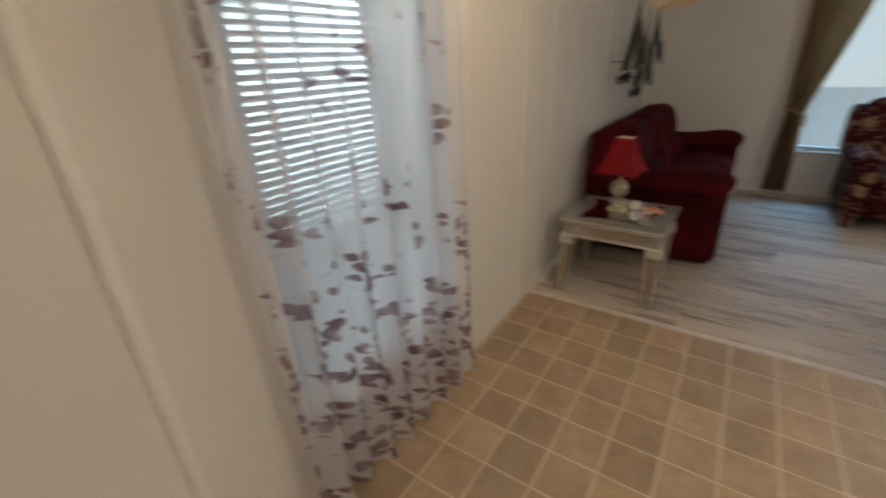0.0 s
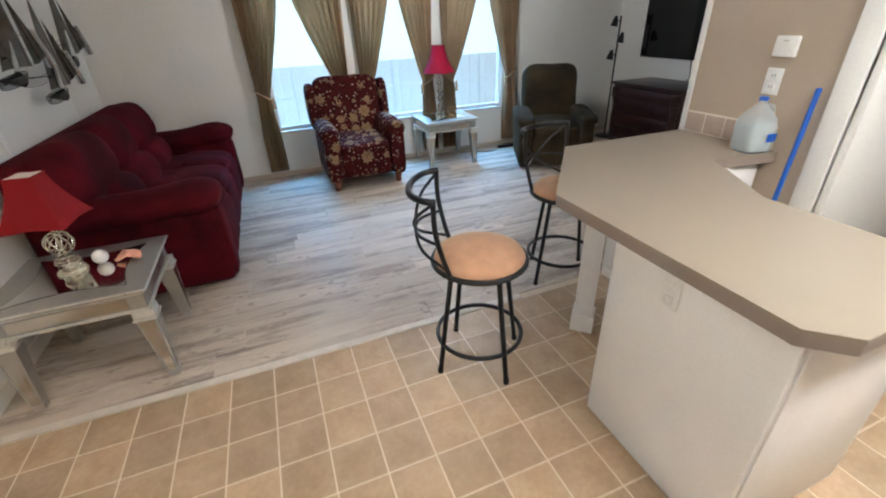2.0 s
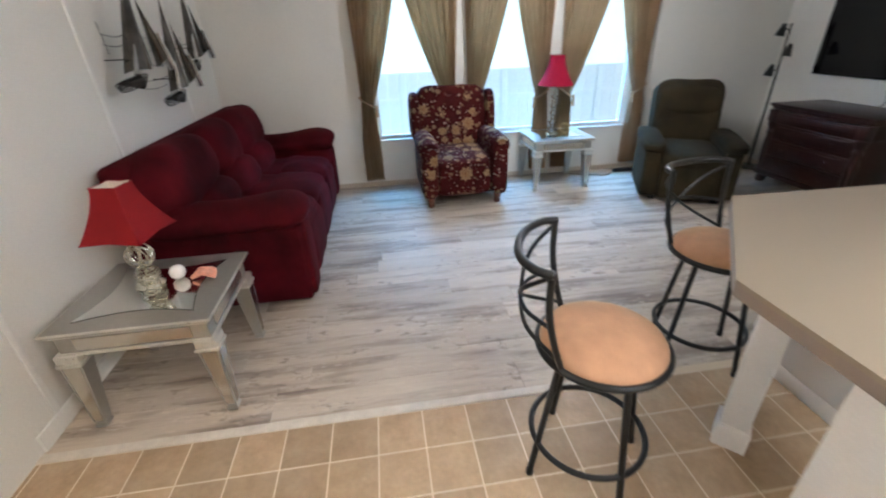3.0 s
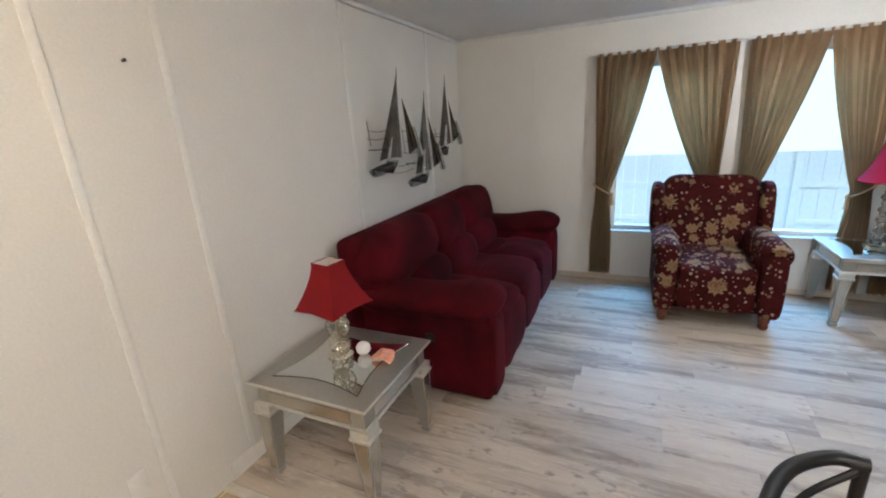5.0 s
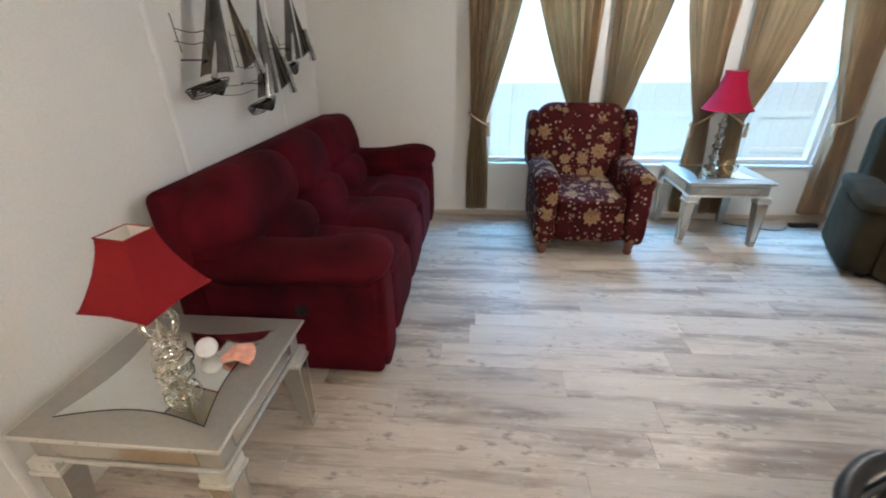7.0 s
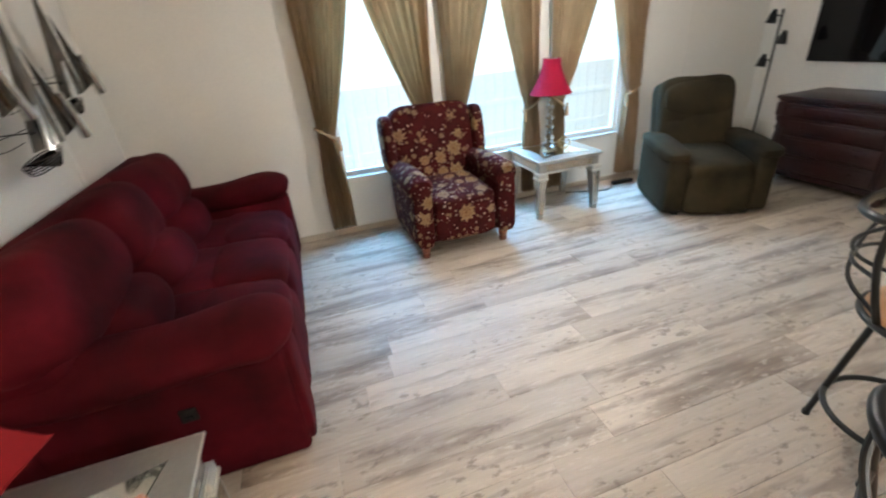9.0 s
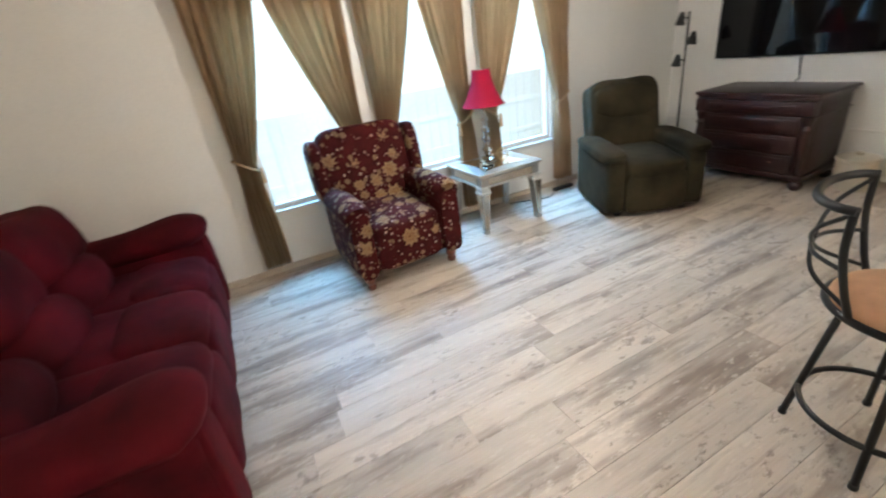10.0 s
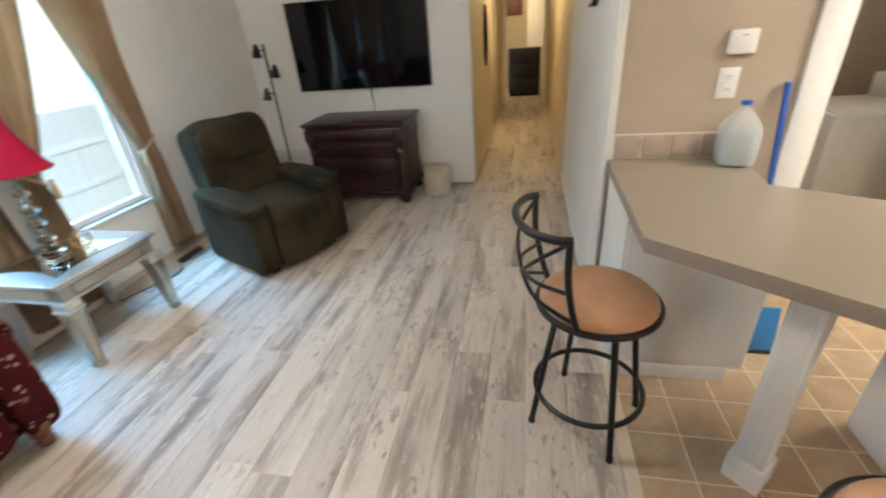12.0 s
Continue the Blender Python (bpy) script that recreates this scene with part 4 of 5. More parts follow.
def floral_chair(x, y, rz):
    c = thing("wingback_recliner", "burgundy wingback recliner with tan floral upholstery", "armchair", x, y, 0, rz)
    w = 0.40
    part("base", box(-w + 0.02, w - 0.02, -0.33, 0.34, 0.10, 0.36, 0.03, 3), M_FLORAL, c)
    for fx in (-0.34, 0.34):
        part("foot", lathe([(0.026, 0), (0.032, 0.008), (0.036, 0.03), (0.028, 0.045), (0.038, 0.058), (0.042, 0.10), (0, 0.10)], 16, m=Matrix.Translation((fx, -0.34, 0))), M_FOOT_WOOD, c, "turned brown wooden foot")
        part("foot", box(fx - 0.02, fx + 0.02, 0.30, 0.34, 0, 0.11, 0.004), M_FOOT_WOOD, c, "brown wooden foot")
    part("footrest_panel", cushion(0, -0.36, 0.27, 0.255, 0.05, 0.15, 0.4, 0.25), M_FLORAL, c)
    part("seat_cushion", cushion(0, -0.10, 0.42, 0.27, 0.32, 0.085, 0.5, 0.3, (3, 0, 0), 32, 14, 0.008, 2), M_FLORAL, c)
    for s in (-1, 1):
        part("arm", cushion(s * 0.335, -0.03, 0.34, 0.085, 0.36, 0.235, 0.3, 0.3), M_FLORAL, c)
        b = tube([(s * 0.345, -0.41, 0.575), (s * 0.345, -0.38, 0.585), (s * 0.345, -0.1, 0.595), (s * 0.345, 0.26, 0.58)], [0.085, 0.10, 0.10, 0.085], 22)
        part("arm_roll", b, M_FLORAL, c)
        part("arm_front", cushion(s * 0.345, -0.40, 0.36, 0.075, 0.025, 0.25, 0.4, 0.4), M_FLORAL, c)
    part("backrest", cushion(0, 0.32, 0.72, 0.375, 0.115, 0.355, 0.34, 0.4, (-11, 0, 0), 40, 22, 0.01, 4), M_FLORAL, c)
    part("head_roll", cushion(0, 0.375, 1.0, 0.35, 0.09, 0.066, 0.85, 0.55, (-11, 0, 0), 32, 14), M_FLORAL, c)
    for s in (-1, 1):
        part("wing", cushion(s * 0.40, 0.30, 0.79, 0.055, 0.13, 0.235, 0.55, 0.5, (-8, 0, 0), 24, 18), M_FLORAL, c)
    return c


floral_chair(2.345, 2.86, 1)


def green_chair(x, y, rz):
    c = thing("recliner", "dark olive plush recliner turned to the room", "armchair", x, y, 0, rz)
    part("base", box(-0.30, 0.30, -0.34, 0.36, 0.035, 0.34, 0.02, 3), M_GREEN, c)
    for fx in (-0.28, 0.28):
        for fy in (-0.30, 0.32):
            part("foot", box(fx - 0.025, fx + 0.025, fy - 0.025, fy + 0.025, 0, 0.04), M_BLACK, c, smooth=False)
    part("footrest_panel", cushion(0, -0.375, 0.21, 0.255, 0.04, 0.175, 0.3, 0.2), M_GREEN, c)
    part("seat_cushion", cushion(0, -0.09, 0.41, 0.265, 0.33, 0.085, 0.45, 0.28, (3, 0, 0), 32, 14, 0.008, 1), M_GREEN, c)
    for s in (-1, 1):
        part("arm", cushion(s * 0.335, -0.02, 0.285, 0.085, 0.385, 0.25, 0.22, 0.25), M_GREEN, c)
        part("arm_pad", cushion(s * 0.345, -0.05, 0.545, 0.105, 0.375, 0.06, 0.6, 0.4, (2, 0, 0), 30, 14, 0.008, 6), M_GREEN, c)
    part("back_cushion", cushion(0, 0.325, 0.742, 0.318, 0.105, 0.315, 0.34, 0.30, (-13, 0, 0), 48, 26, 0.009, 3), M_GREEN, c)
    part("lumbar_pad", cushion(0, 0.262, 0.60, 0.285, 0.085, 0.155, 0.55, 0.36, (-13, 0, 0), 40, 18, 0.02, 5), M_GREEN, c)
    part("head_pad", cushion(0, 0.305, 0.872, 0.295, 0.085, 0.15, 0.55, 0.36, (-13, 0, 0), 40, 18, 0.02, 8), M_GREEN, c)
    part("back_frame", cushion(0, 0.40, 0.66, 0.325, 0.07, 0.36, 0.25, 0.3, (-13, 0, 0), 32, 14), M_GREEN, c)
    return c


green_chair(4.61, 2.42, -25)


def concave(sx, sy, d, n=10):
    """A rectangle with corners kept and sides bowed inwards by d."""
    out = []
    cs = [(-sx, -sy), (sx, -sy), (sx, sy), (-sx, sy)]
    for i in range(4):
        (x0, y0), (x1, y1) = cs[i], cs[(i + 1) % 4]
        nx, ny = -(y1 - y0), x1 - x0
        ln = math.hypot(nx, ny)
        for k in range(n):
            t = k / n
            o = d * math.sin(math.pi * t)
            out.append((x0 + (x1 - x0) * t + nx / ln * o, y0 + (y1 - y0) * t + ny / ln * o))
    return out


def silver_table(x, y, rz, w, d, label):
    t = thing("end_table", label, "side table", x, y, 0, rz, "silver end tables")
    H, a, c = 0.545, w / 2, d / 2
    top = part("tabletop", box(-a, a, -c, c, H - 0.022, H, 0.004), M_SILVER, t)
    part("mirror_inset", prism(concave(a - 0.085, c - 0.075, 0.045), H + 0.0006, H + 0.003), M_MIRROR, top, "mirrored inset with bowed sides", smooth=False)
    part("inset_line", prism(concave(a - 0.082, c - 0.072, 0.045), H + 0.0001, H + 0.0018), M_STEEL_DARK, top, smooth=False)
    part("top_lip", box(-a - 0.006, a + 0.006, -c - 0.006, c + 0.006, H - 0.013, H - 0.002, 0.003), M_EDGE, top)
    part("top_moulding", box(-a + 0.012, a - 0.012, -c + 0.012, c - 0.012, H - 0.034, H - 0.0225, 0.004), M_EDGE, top)
    b0, b1 = a - 0.026, c - 0.026
    part("apron", box(-b0, b0, -b1, b1, H - 0.118, H - 0.0365), M_SILVER, t, smooth=False)
    for k, (hx, dist) in enumerate(((b0, b1), (b1, b0), (b0, b1), (b1, b0))):
        p = part("mirror_panel", box(-hx + 0.07, hx - 0.07, -dist - 0.004, -dist - 0.0005, H - 0.103, H - 0.047), M_GLOSS, t, smooth=False)
        p.matrix_basis = pose(0, 0, 0, 0, 0, 90 * k)
        p = part("moulding", box(-hx - 0.008, hx + 0.008, -dist - 0.012, -dist - 0.0005, H - 0.128, H - 0.112, 0.005), M_EDGE, t)
        p.matrix_basis = pose(0, 0, 0, 0, 0, 90 * k)
    for sx in (-1, 1):
        for sy in (-1, 1):
            lx, ly = sx * (b0 - 0.024), sy * (b1 - 0.024)
            b = bmesh.new()
            rings = []
            for r, z in ((0.019, 0.0), (0.027, 0.012), (0.020, 0.03), (0.024, 0.036), (0.042, 0.365), (0.042, 0.37)):
                k = 0.014 * (1 - z / 0.37)
                rings.append([b.verts.new((lx + sx * k + r * u, ly + sy * k + r * v, z)) for u, v in ((-1, -1), (1, -1), (1, 1), (-1, 1))])
            for p, q in zip(rings, rings[1:]):
                for i in range(4):
                    b.faces.new((p[i], p[(i + 1) % 4], q[(i + 1) % 4], q[i]))
            b.faces.new(rings[0][::-1])
            b.faces.new(rings[-1])
            lg = part("leg", b, M_SILVER, t, smooth=False)
            part("capital", box(lx - 0.052, lx + 0.052, ly - 0.052, ly + 0.052, 0.37, 0.387, 0.004, bm=box(lx - 0.046, lx + 0.046, ly - 0.046, ly + 0.046, 0.387, H - 0.119, 0.004)), M_EDGE, lg)
            for k, (ux, uy) in enumerate(((sx, 0), (0, sy))):
                g = bmesh.new()
                lo, hi = 0.017, 0.033
                px, py = lx + ux * 0.0255 + sx * 0.0125, ly + uy * 0.0255 + sy * 0.0125
                qx, qy = lx + ux * 0.0428, ly + uy * 0.0428
                tx, ty = (0, 1) if ux else (1, 0)
                g.faces.new([g.verts.new(v) for v in ((px - tx * lo, py - ty * lo, 0.045), (px + tx * lo, py + ty * lo, 0.045), (qx + tx * hi, qy + ty * hi, 0.365), (qx - tx * hi, qy - ty * hi, 0.365))])
                ext = bmesh.ops.extrude_face_region(g, geom=list(g.faces))
                for v in ext["geom"]:
                    if isinstance(v, bmesh.types.BMVert):
                        v.co -= Vector((ux, uy, 0)) * 0.003
                part("mirror_strip", g, M_GLOSS, lg, smooth=False)
    return t


silver_table(0.47, 0.432, 0, 0.65, 0.61, "silver mirrored end table beside the burgundy sofa")
silver_table(3.455, 3.00, -1, 0.64, 0.60, "silver mirrored end table under the windows")


def square_lamp(x, y, z, rz):
    l = thing("table_lamp", "table lamp with square red shade and wire base", "lamp", x, y, z, rz)
    part("base", lathe([(0, 0.0), (0.062, 0.0), (0.066, 0.006), (0.055, 0.018), (0.03, 0.03), (0.022, 0.05), (0, 0.052)], 28), M_CHROME, l)

    rnd = random.Random(12)
    # a squat coil below, an open ball of wire rings above
    coil = [(0.036 + 0.018 * math.sin(math.pi * (k + 0.5) / 7), 0.026 + 0.0095 * k, rnd.uniform(-14, 14), rnd.uniform(-14, 14)) for k in range(7)]
    ball = [(0.058, 0.158, rnd.uniform(50, 130), 180 * k / 7) for k in range(7)]
    for r, zc, tilt, turn in coil + ball:
        m = Matrix.Translation((0, 0, zc)) @ Matrix.Rotation(math.radians(turn), 4, 'Z') @ Matrix.Rotation(math.radians(tilt), 4, 'X')
        part("wire", tube([m @ Vector((r * math.cos(i * math.pi / 14), r * math.sin(i * math.pi / 14), 0)) for i in range(28)], 0.0026, 6, True), M_CHROME, l)
    part("stem", tube([(0, 0, 0.04), (0, 0, 0.40)], 0.006, 8), M_CHROME, l)
    # shade: four sides curving outwards to a wide foot
    z0, h = 0.282, 0.215
    b = bmesh.new()
    rows = 10
    grid = []
    for j in range(rows + 1):
        t = j / rows
        half = 0.054 + 0.077 * t ** 1.5
        ring = []
        for k in range(4):
            a0 = math.pi / 4 + math.pi / 2 * k
            p0 = Vector((math.cos(a0), math.sin(a0), 0)) * half * math.sqrt(2)
            p1 = Vector((math.cos(a0 + math.pi / 2), math.sin(a0 + math.pi / 2), 0)) * half * math.sqrt(2)
            for i in range(6):
                q = p0.lerp(p1, i / 6)
                drop = 0.012 * (1 - math.sin(math.pi * i / 6)) * t
                ring.append(b.verts.new((q.x, q.y, z0 + h * (1 - t) - drop)))
        grid.append(ring)
    for p, q in zip(grid, grid[1:]):
        for i in range(24):
            b.faces.new((p[i], p[(i + 1) % 24], q[(i + 1) % 24], q[i]))
    lining = b.copy()
    bmesh.ops.scale(lining, vec=(0.975, 0.975, 1), verts=lining.verts)
    sh = part("shade", b, M_SHADE, l, "square flared red fabric shade")
    part("lining", lining, M_LINING, sh)
    for t, half in ((0, 0.055), (1, 0.132)):
        zz = z0 + h * (1 - t)
        part("trim_band", tube([(half, half, zz - 0.012 * t), (0, half, zz), (-half, half, zz - 0.012 * t), (-half, 0, zz), (-half, -half, zz - 0.012 * t), (0, -half, zz), (half, -half, zz - 0.012 * t), (half, 0, zz)], 0.003, 6, True), M_SHADE, sh)
    return l


square_lamp(0.43, 0.465, 0.5485, -9)
ba = thing("white_ball", "white decorative ball on the mirrored table", "ornament", 0.545, 0.50, 0.5485)
part("ball", lathe([(0.036 * math.cos(a), 0.036 + 0.036 * math.sin(a)) for a in [-math.pi / 2 + math.pi * i / 14 for i in range(15)]], 22), M_BALL, ba)
sh = thing("sea_shell", "peach coloured sea shell on the mirrored table", "ornament", 0.615, 0.465, 0.5485, 25)
b = bmesh.new()
for i in range(9):
    a = -0.5 + i * 0.125
    tube([(0, 0, 0.012), (0.055 * math.cos(a), 0.055 * math.sin(a), 0.036), (0.11 * math.cos(a), 0.11 * math.sin(a), 0.012)], [0.008, 0.011, 0.009], 8, bm=b)
part("shell", b, M_SHELL, sh)
wk = thing("wire_ornament", "small tangled silver wire ornament", "ornament", 0.50, 0.36, 0.5485)
b = bmesh.new()
for k in range(6):
    ring = []
    for i in range(20):
        a = 2 * math.pi * i / 20
        v = Euler((k * 0.9, k * 0.6, 0)).to_matrix() @ Vector((0.028 * math.cos(a), 0.04 * math.sin(a), 0))
        ring.append(v + Vector((0, 0, 0.044)))
    tube(ring, 0.0022, 5, True, bm=b)
part("wire", b, M_CHROME, wk)


def crystal_lamp(x, y, z):
    l = thing("table_lamp", "table lamp with crimson bell shade and crystal base", "lamp", x, y, z)
    part("base", box(-0.055, 0.055, -0.055, 0.055, 0, 0.012, 0.003), M_CHROME, l)
    zz = 0.012
    for r, h in ((0.062, 0.05), (0.034, 0.03), (0.046, 0.045), (0.026, 0.05), (0.04, 0.045), (0.024, 0.03), (0.038, 0.045), (0.024, 0.05), (0.036, 0.04), (0.02, 0.035)):
        part("crystal", lathe([(0, zz), (r * 0.55, zz), (r, zz + h * 0.45), (r * 0.8, zz + h * 0.9), (r * 0.5, zz + h), (0, zz + h)], 8), M_CRYSTAL, l, smooth=False)
        zz += h
    part("stem", tube([(0, 0, zz), (0, 0, 0.74)], 0.006, 8), M_CHROME, l)
    prof = [(0.075, 0.775)] + [(0.075 + 0.105 * (t / 10) ** 1.7, 0.775 - 0.28 * t / 10) for t in range(1, 11)]
    s = part("shade", lathe(prof, 40), M_SHADE_PINK, l, "crimson bell shaped fabric shade")
    part("lining", lathe([(r - 0.003, z) for r, z in prof], 40), M_LINING, s)
    for r, z in (prof[0], prof[-1]):
        part("trim_band", tube([(r * math.cos(a), r * math.sin(a), z) for a in [2 * math.pi * i / 40 for i in range(40)]], 0.0035, 6, True), M_SHADE_PINK, s)
    return l


crystal_lamp(3.42, 3.02, 0.5485)
ob = thing("wire_orb", "open gold wire orb on the mirrored table", "ornament", 3.54, 2.96, 0.5485)
b = bmesh.new()
for k in range(5):
    tube([Euler((k * 0.63, 0.3 * k, 0)).to_matrix() @ Vector((0.055 * math.cos(a), 0.055 * math.sin(a), 0)) + Vector((0, 0, 0.057)) for a in [2 * math.pi * i / 24 for i in range(24)]], 0.0022, 5, True, bm=b)
part("wire", b, M_GOLD, ob)


def bar_stool(x, y, rz, turn, label):
    """A swivel stool; its back is on the local +y side, its legs are turned against the seat."""
    s = thing("bar_stool", label, "stool", x, y, 0, rz, "bar stools")
    part("seat", lathe([(0, 0.664), (0.06, 0.663), (0.12, 0.659), (0.17, 0.650), (0.198, 0.637), (0.209, 0.622), (0.212, 0.610), (0.207, 0.60), (0, 0.598)], 48), M_SUEDE, s, "round tan suede seat")
    part("seat_ring", tube([(0.217 * math.cos(a), 0.217 * math.sin(a), 0.598) for a in [2 * math.pi * i / 48 for i in range(48)]], 0.0135, 10, True), M_BLACK, s)
    part("seat_plate", lathe([(0, 0.597), (0.19, 0.597), (0.19, 0.585), (0.08, 0.575), (0.08, 0.545), (0, 0.545)], 30), M_BLACK, s)
    for k in range(4):
        a = math.pi / 4 + math.pi / 2 * k + radians(turn)
        part("leg", tube(curve_pts([(0.10 * math.cos(a), 0.10 * math.sin(a), 0.568), (0.152 * math.cos(a), 0.152 * math.sin(a), 0.552), (0.168 * math.cos(a), 0.168 * math.sin(a), 0.47), (0.236 * math.cos(a), 0.236 * math.sin(a), 0.012)], 18), 0.0125, 10), M_BLACK, s)
        part("foot_cap", lathe([(0, 0), (0.0145, 0), (0.0155, 0.004), (0.0145, 0.022), (0, 0.022)], 12, m=Matrix.Translation((0.236 * math.cos(a), 0.236 * math.sin(a), 0))), M_BLACK, s)
    part("foot_ring", tube([(0.213 * math.cos(a), 0.213 * math.sin(a), 0.17) for a in [2 * math.pi * i / 48 for i in range(48)]], 0.0115, 10, True), M_BLACK, s)
    # back: two posts curving up to a deeply bowed top rail, crossing bows and a small bar
    for sx in (-1, 1):
        part("back_post", tube(curve_pts([(sx * 0.165, 0.135, 0.598), (sx * 0.176, 0.165, 0.70), (sx * 0.190, 0.190, 0.83), (sx * 0.192, 0.193, 0.964)], 20), 0.0115, 10), M_BLACK, s)
        part("back_bow", tube(curve_pts([(sx * 0.189, 0.196, 0.950), (sx * 0.125, 0.268, 0.87), (sx * 0.03, 0.288, 0.785), (-sx * 0.085, 0.262, 0.70), (-sx * 0.168, 0.150, 0.635)], 28), 0.0075, 8), M_BLACK, s)
    part("top_rail", tube(curve_pts([(-0.197, 0.186, 0.962), (-0.175, 0.238, 0.962), (-0.10, 0.288, 0.958), (0, 0.303, 0.956), (0.10, 0.288, 0.958), (0.175, 0.238, 0.962), (0.197, 0.186, 0.962)], 36), 0.0145, 10), M_BLACK, s)
    part("cross_bar", tube(curve_pts([(-0.183, 0.178, 0.765), (-0.10, 0.262, 0.768), (0, 0.288, 0.77), (0.10, 0.262, 0.768), (0.183, 0.178, 0.765)], 24), 0.0075, 8), M_BLACK, s)
    return s


bar_stool(2.272, -0.372, 67, -14, "black iron bar stool with tan suede seat on the vinyl floor")
bar_stool(3.138, 0.145, 14, 48, "black iron bar stool with tan suede seat at the peninsula")


def dresser(x0, y0, y1):
    """Carved dark chest; its front faces -x at x0."""
    d = thing("dresser", "dark cherry wood four-drawer dresser with carved corners", "dresser", x0, (y0 + y1) / 2, 0)
    h = (y1 - y0) / 2
    part("body", box(0.02, 0.60, -h + 0.04, h - 0.04, 0.09, 0.765, 0.004), M_CHERRY, d)
    part("top", box(-0.02, 0.625, -h, h, 0.785, 0.815, 0.009, 3), M_CHERRY, d)
    part("cornice", box(0.0, 0.613, -h + 0.018, h - 0.018, 0.76, 0.7845, 0.008, 2), M_CHERRY, d)
    part("base_moulding", box(0.0, 0.613, -h + 0.015, h - 0.015, 0.085, 0.135, 0.012, 3), M_CHERRY, d)
    part("waist_moulding", box(-0.004, 0.61, -h + 0.022, h - 0.022, 0.627, 0.6345, 0.003), M_CHERRY, d)
    zs = ((0.145, 0.30), (0.308, 0.463), (0.471, 0.626), (0.636, 0.752))
    for i, (a, c) in enumerate(zs):
        out = 0.022 if i == 3 else 0.0
        dw = part("drawer", box(0.0 - out, 0.019, -h + 0.115, h - 0.115, a, c, 0.006, 2), M_CHERRY, d)
        part("drawer_panel", box(-0.008 - out, -0.0005 - out, -h + 0.15, h - 0.15, a + 0.025, c - 0.025, 0.005, 2), M_CHERRY, dw)
        for py in (-0.24, 0.24):
            part("pull", lathe([(0, 0.022), (0.016, 0.018), (0.018, 0.01), (0.008, 0.0)], 14, m=pose(-0.008 - out, py, (a + c) / 2, 0, -90, 0)), M_CHERRY, dw)
    for s in (-1, 1):
        part("corner_column", lathe([(0.03, 0.14), (0.042, 0.16), (0.03, 0.19), (0.036, 0.28), (0.04, 0.42), (0.03, 0.50), (0.044, 0.53), (0.032, 0.56), (0.046, 0.60), (0.05, 0.63), (0.038, 0.64)], 18, m=Matrix.Translation((0.02, s * (h - 0.07), 0))), M_CHERRY, d, "carved corner column")
        part("corner_block", box(-0.028, 0.06, s * (h - 0.07) - 0.045, s * (h - 0.07) + 0.045, 0.64, 0.758, 0.008, 2), M_CHERRY, d)
        for fx in (0.06, 0.55):
            part("bun_foot", lathe([(0, 0), (0.035, 0.0), (0.05, 0.018), (0.055, 0.045), (0.045, 0.068), (0.03, 0.078), (0.045, 0.09), (0, 0.09)], 20, m=Matrix.Translation((fx, s * (h - 0.075), 0))), M_CHERRY, d)
        part("side_panel", box(0.10, 0.55, s * (h - 0.039), s * (h - 0.033), 0.17, 0.72, 0.004), M_CHERRY, d)


dresser(5.60, 1.53, 2.565)

tv = thing("television", "large black flat screen television on the wall", "television", XT, 2.085, 1.455)
part("housing", box(-0.06, -0.012, -0.715, 0.715, -0.41, 0.41, 0.006), M_BLACK, tv)
part("screen", box(-0.0625, -0.0602, -0.705, 0.705, -0.395, 0.402), M_SCREEN, tv, "glossy black screen", smooth=False)
part("wall_mount", box(-0.012, 0.0, -0.2, 0.2, -0.15, 0.15), M_BLACK, tv, smooth=False)
cd = thing("television_cable", "thin grey cord hanging from the television", "cord", XT - 0.012, 2.02, 0.81)
part("cord", tube(curve_pts([(-0.02, 0.0, 0.24), (0.0, 0.008, 0.14), (0.0, -0.008, 0.04), (-0.04, 0.0, 0.012)], 24), 0.005, 6), M_STEEL_DARK, cd)


def floor_lamp(x, y):
    l = thing("floor_lamp", "black pole floor lamp with three spot heads", "lamp", x, y)
    part("base", lathe([(0, 0), (0.13, 0), (0.135, 0.008), (0.12, 0.02), (0.03, 0.03), (0, 0.03)], 30), M_BLACK, l)
    part("pole", tube([(0, 0, 0.03), (0, 0, 1.53)], 0.011, 12), M_BLACK, l)
    for z, sy in ((1.46, 1), (1.27, -1), (1.06, 1)):
        hd = part("spot_head", lathe([(0, 0.075), (0.018, 0.072), (0.024, 0.05), (0.030, 0.03), (0.048, -0.045), (0.043, -0.045), (0.02, 0.02), (0, 0.03)], 20, m=pose(-0.02, sy * 0.075, z, 0, 12, 0)), M_BLACK, l)
        part("bracket", tube([(0, 0, z + 0.01), (-0.01, sy * 0.05, z + 0.02)], 0.007, 8), M_BLACK, hd)


floor_lamp(5.93, 2.96)

ck = thing("lidded_crock", "cream glazed crock with a lid on the floor", "crock", 5.95, 1.33, 0)
part("body", lathe([(0, 0), (0.125, 0.0), (0.135, 0.012), (0.14, 0.12), (0.14, 0.235), (0.13, 0.245), (0, 0.245)], 32), M_CROCK, ck)
part("lid", lathe([(0.145, 0.246), (0.15, 0.255), (0.145, 0.272), (0.10, 0.285), (0.03, 0.29), (0.03, 0.31), (0, 0.312)], 32), M_CROCK, ck)


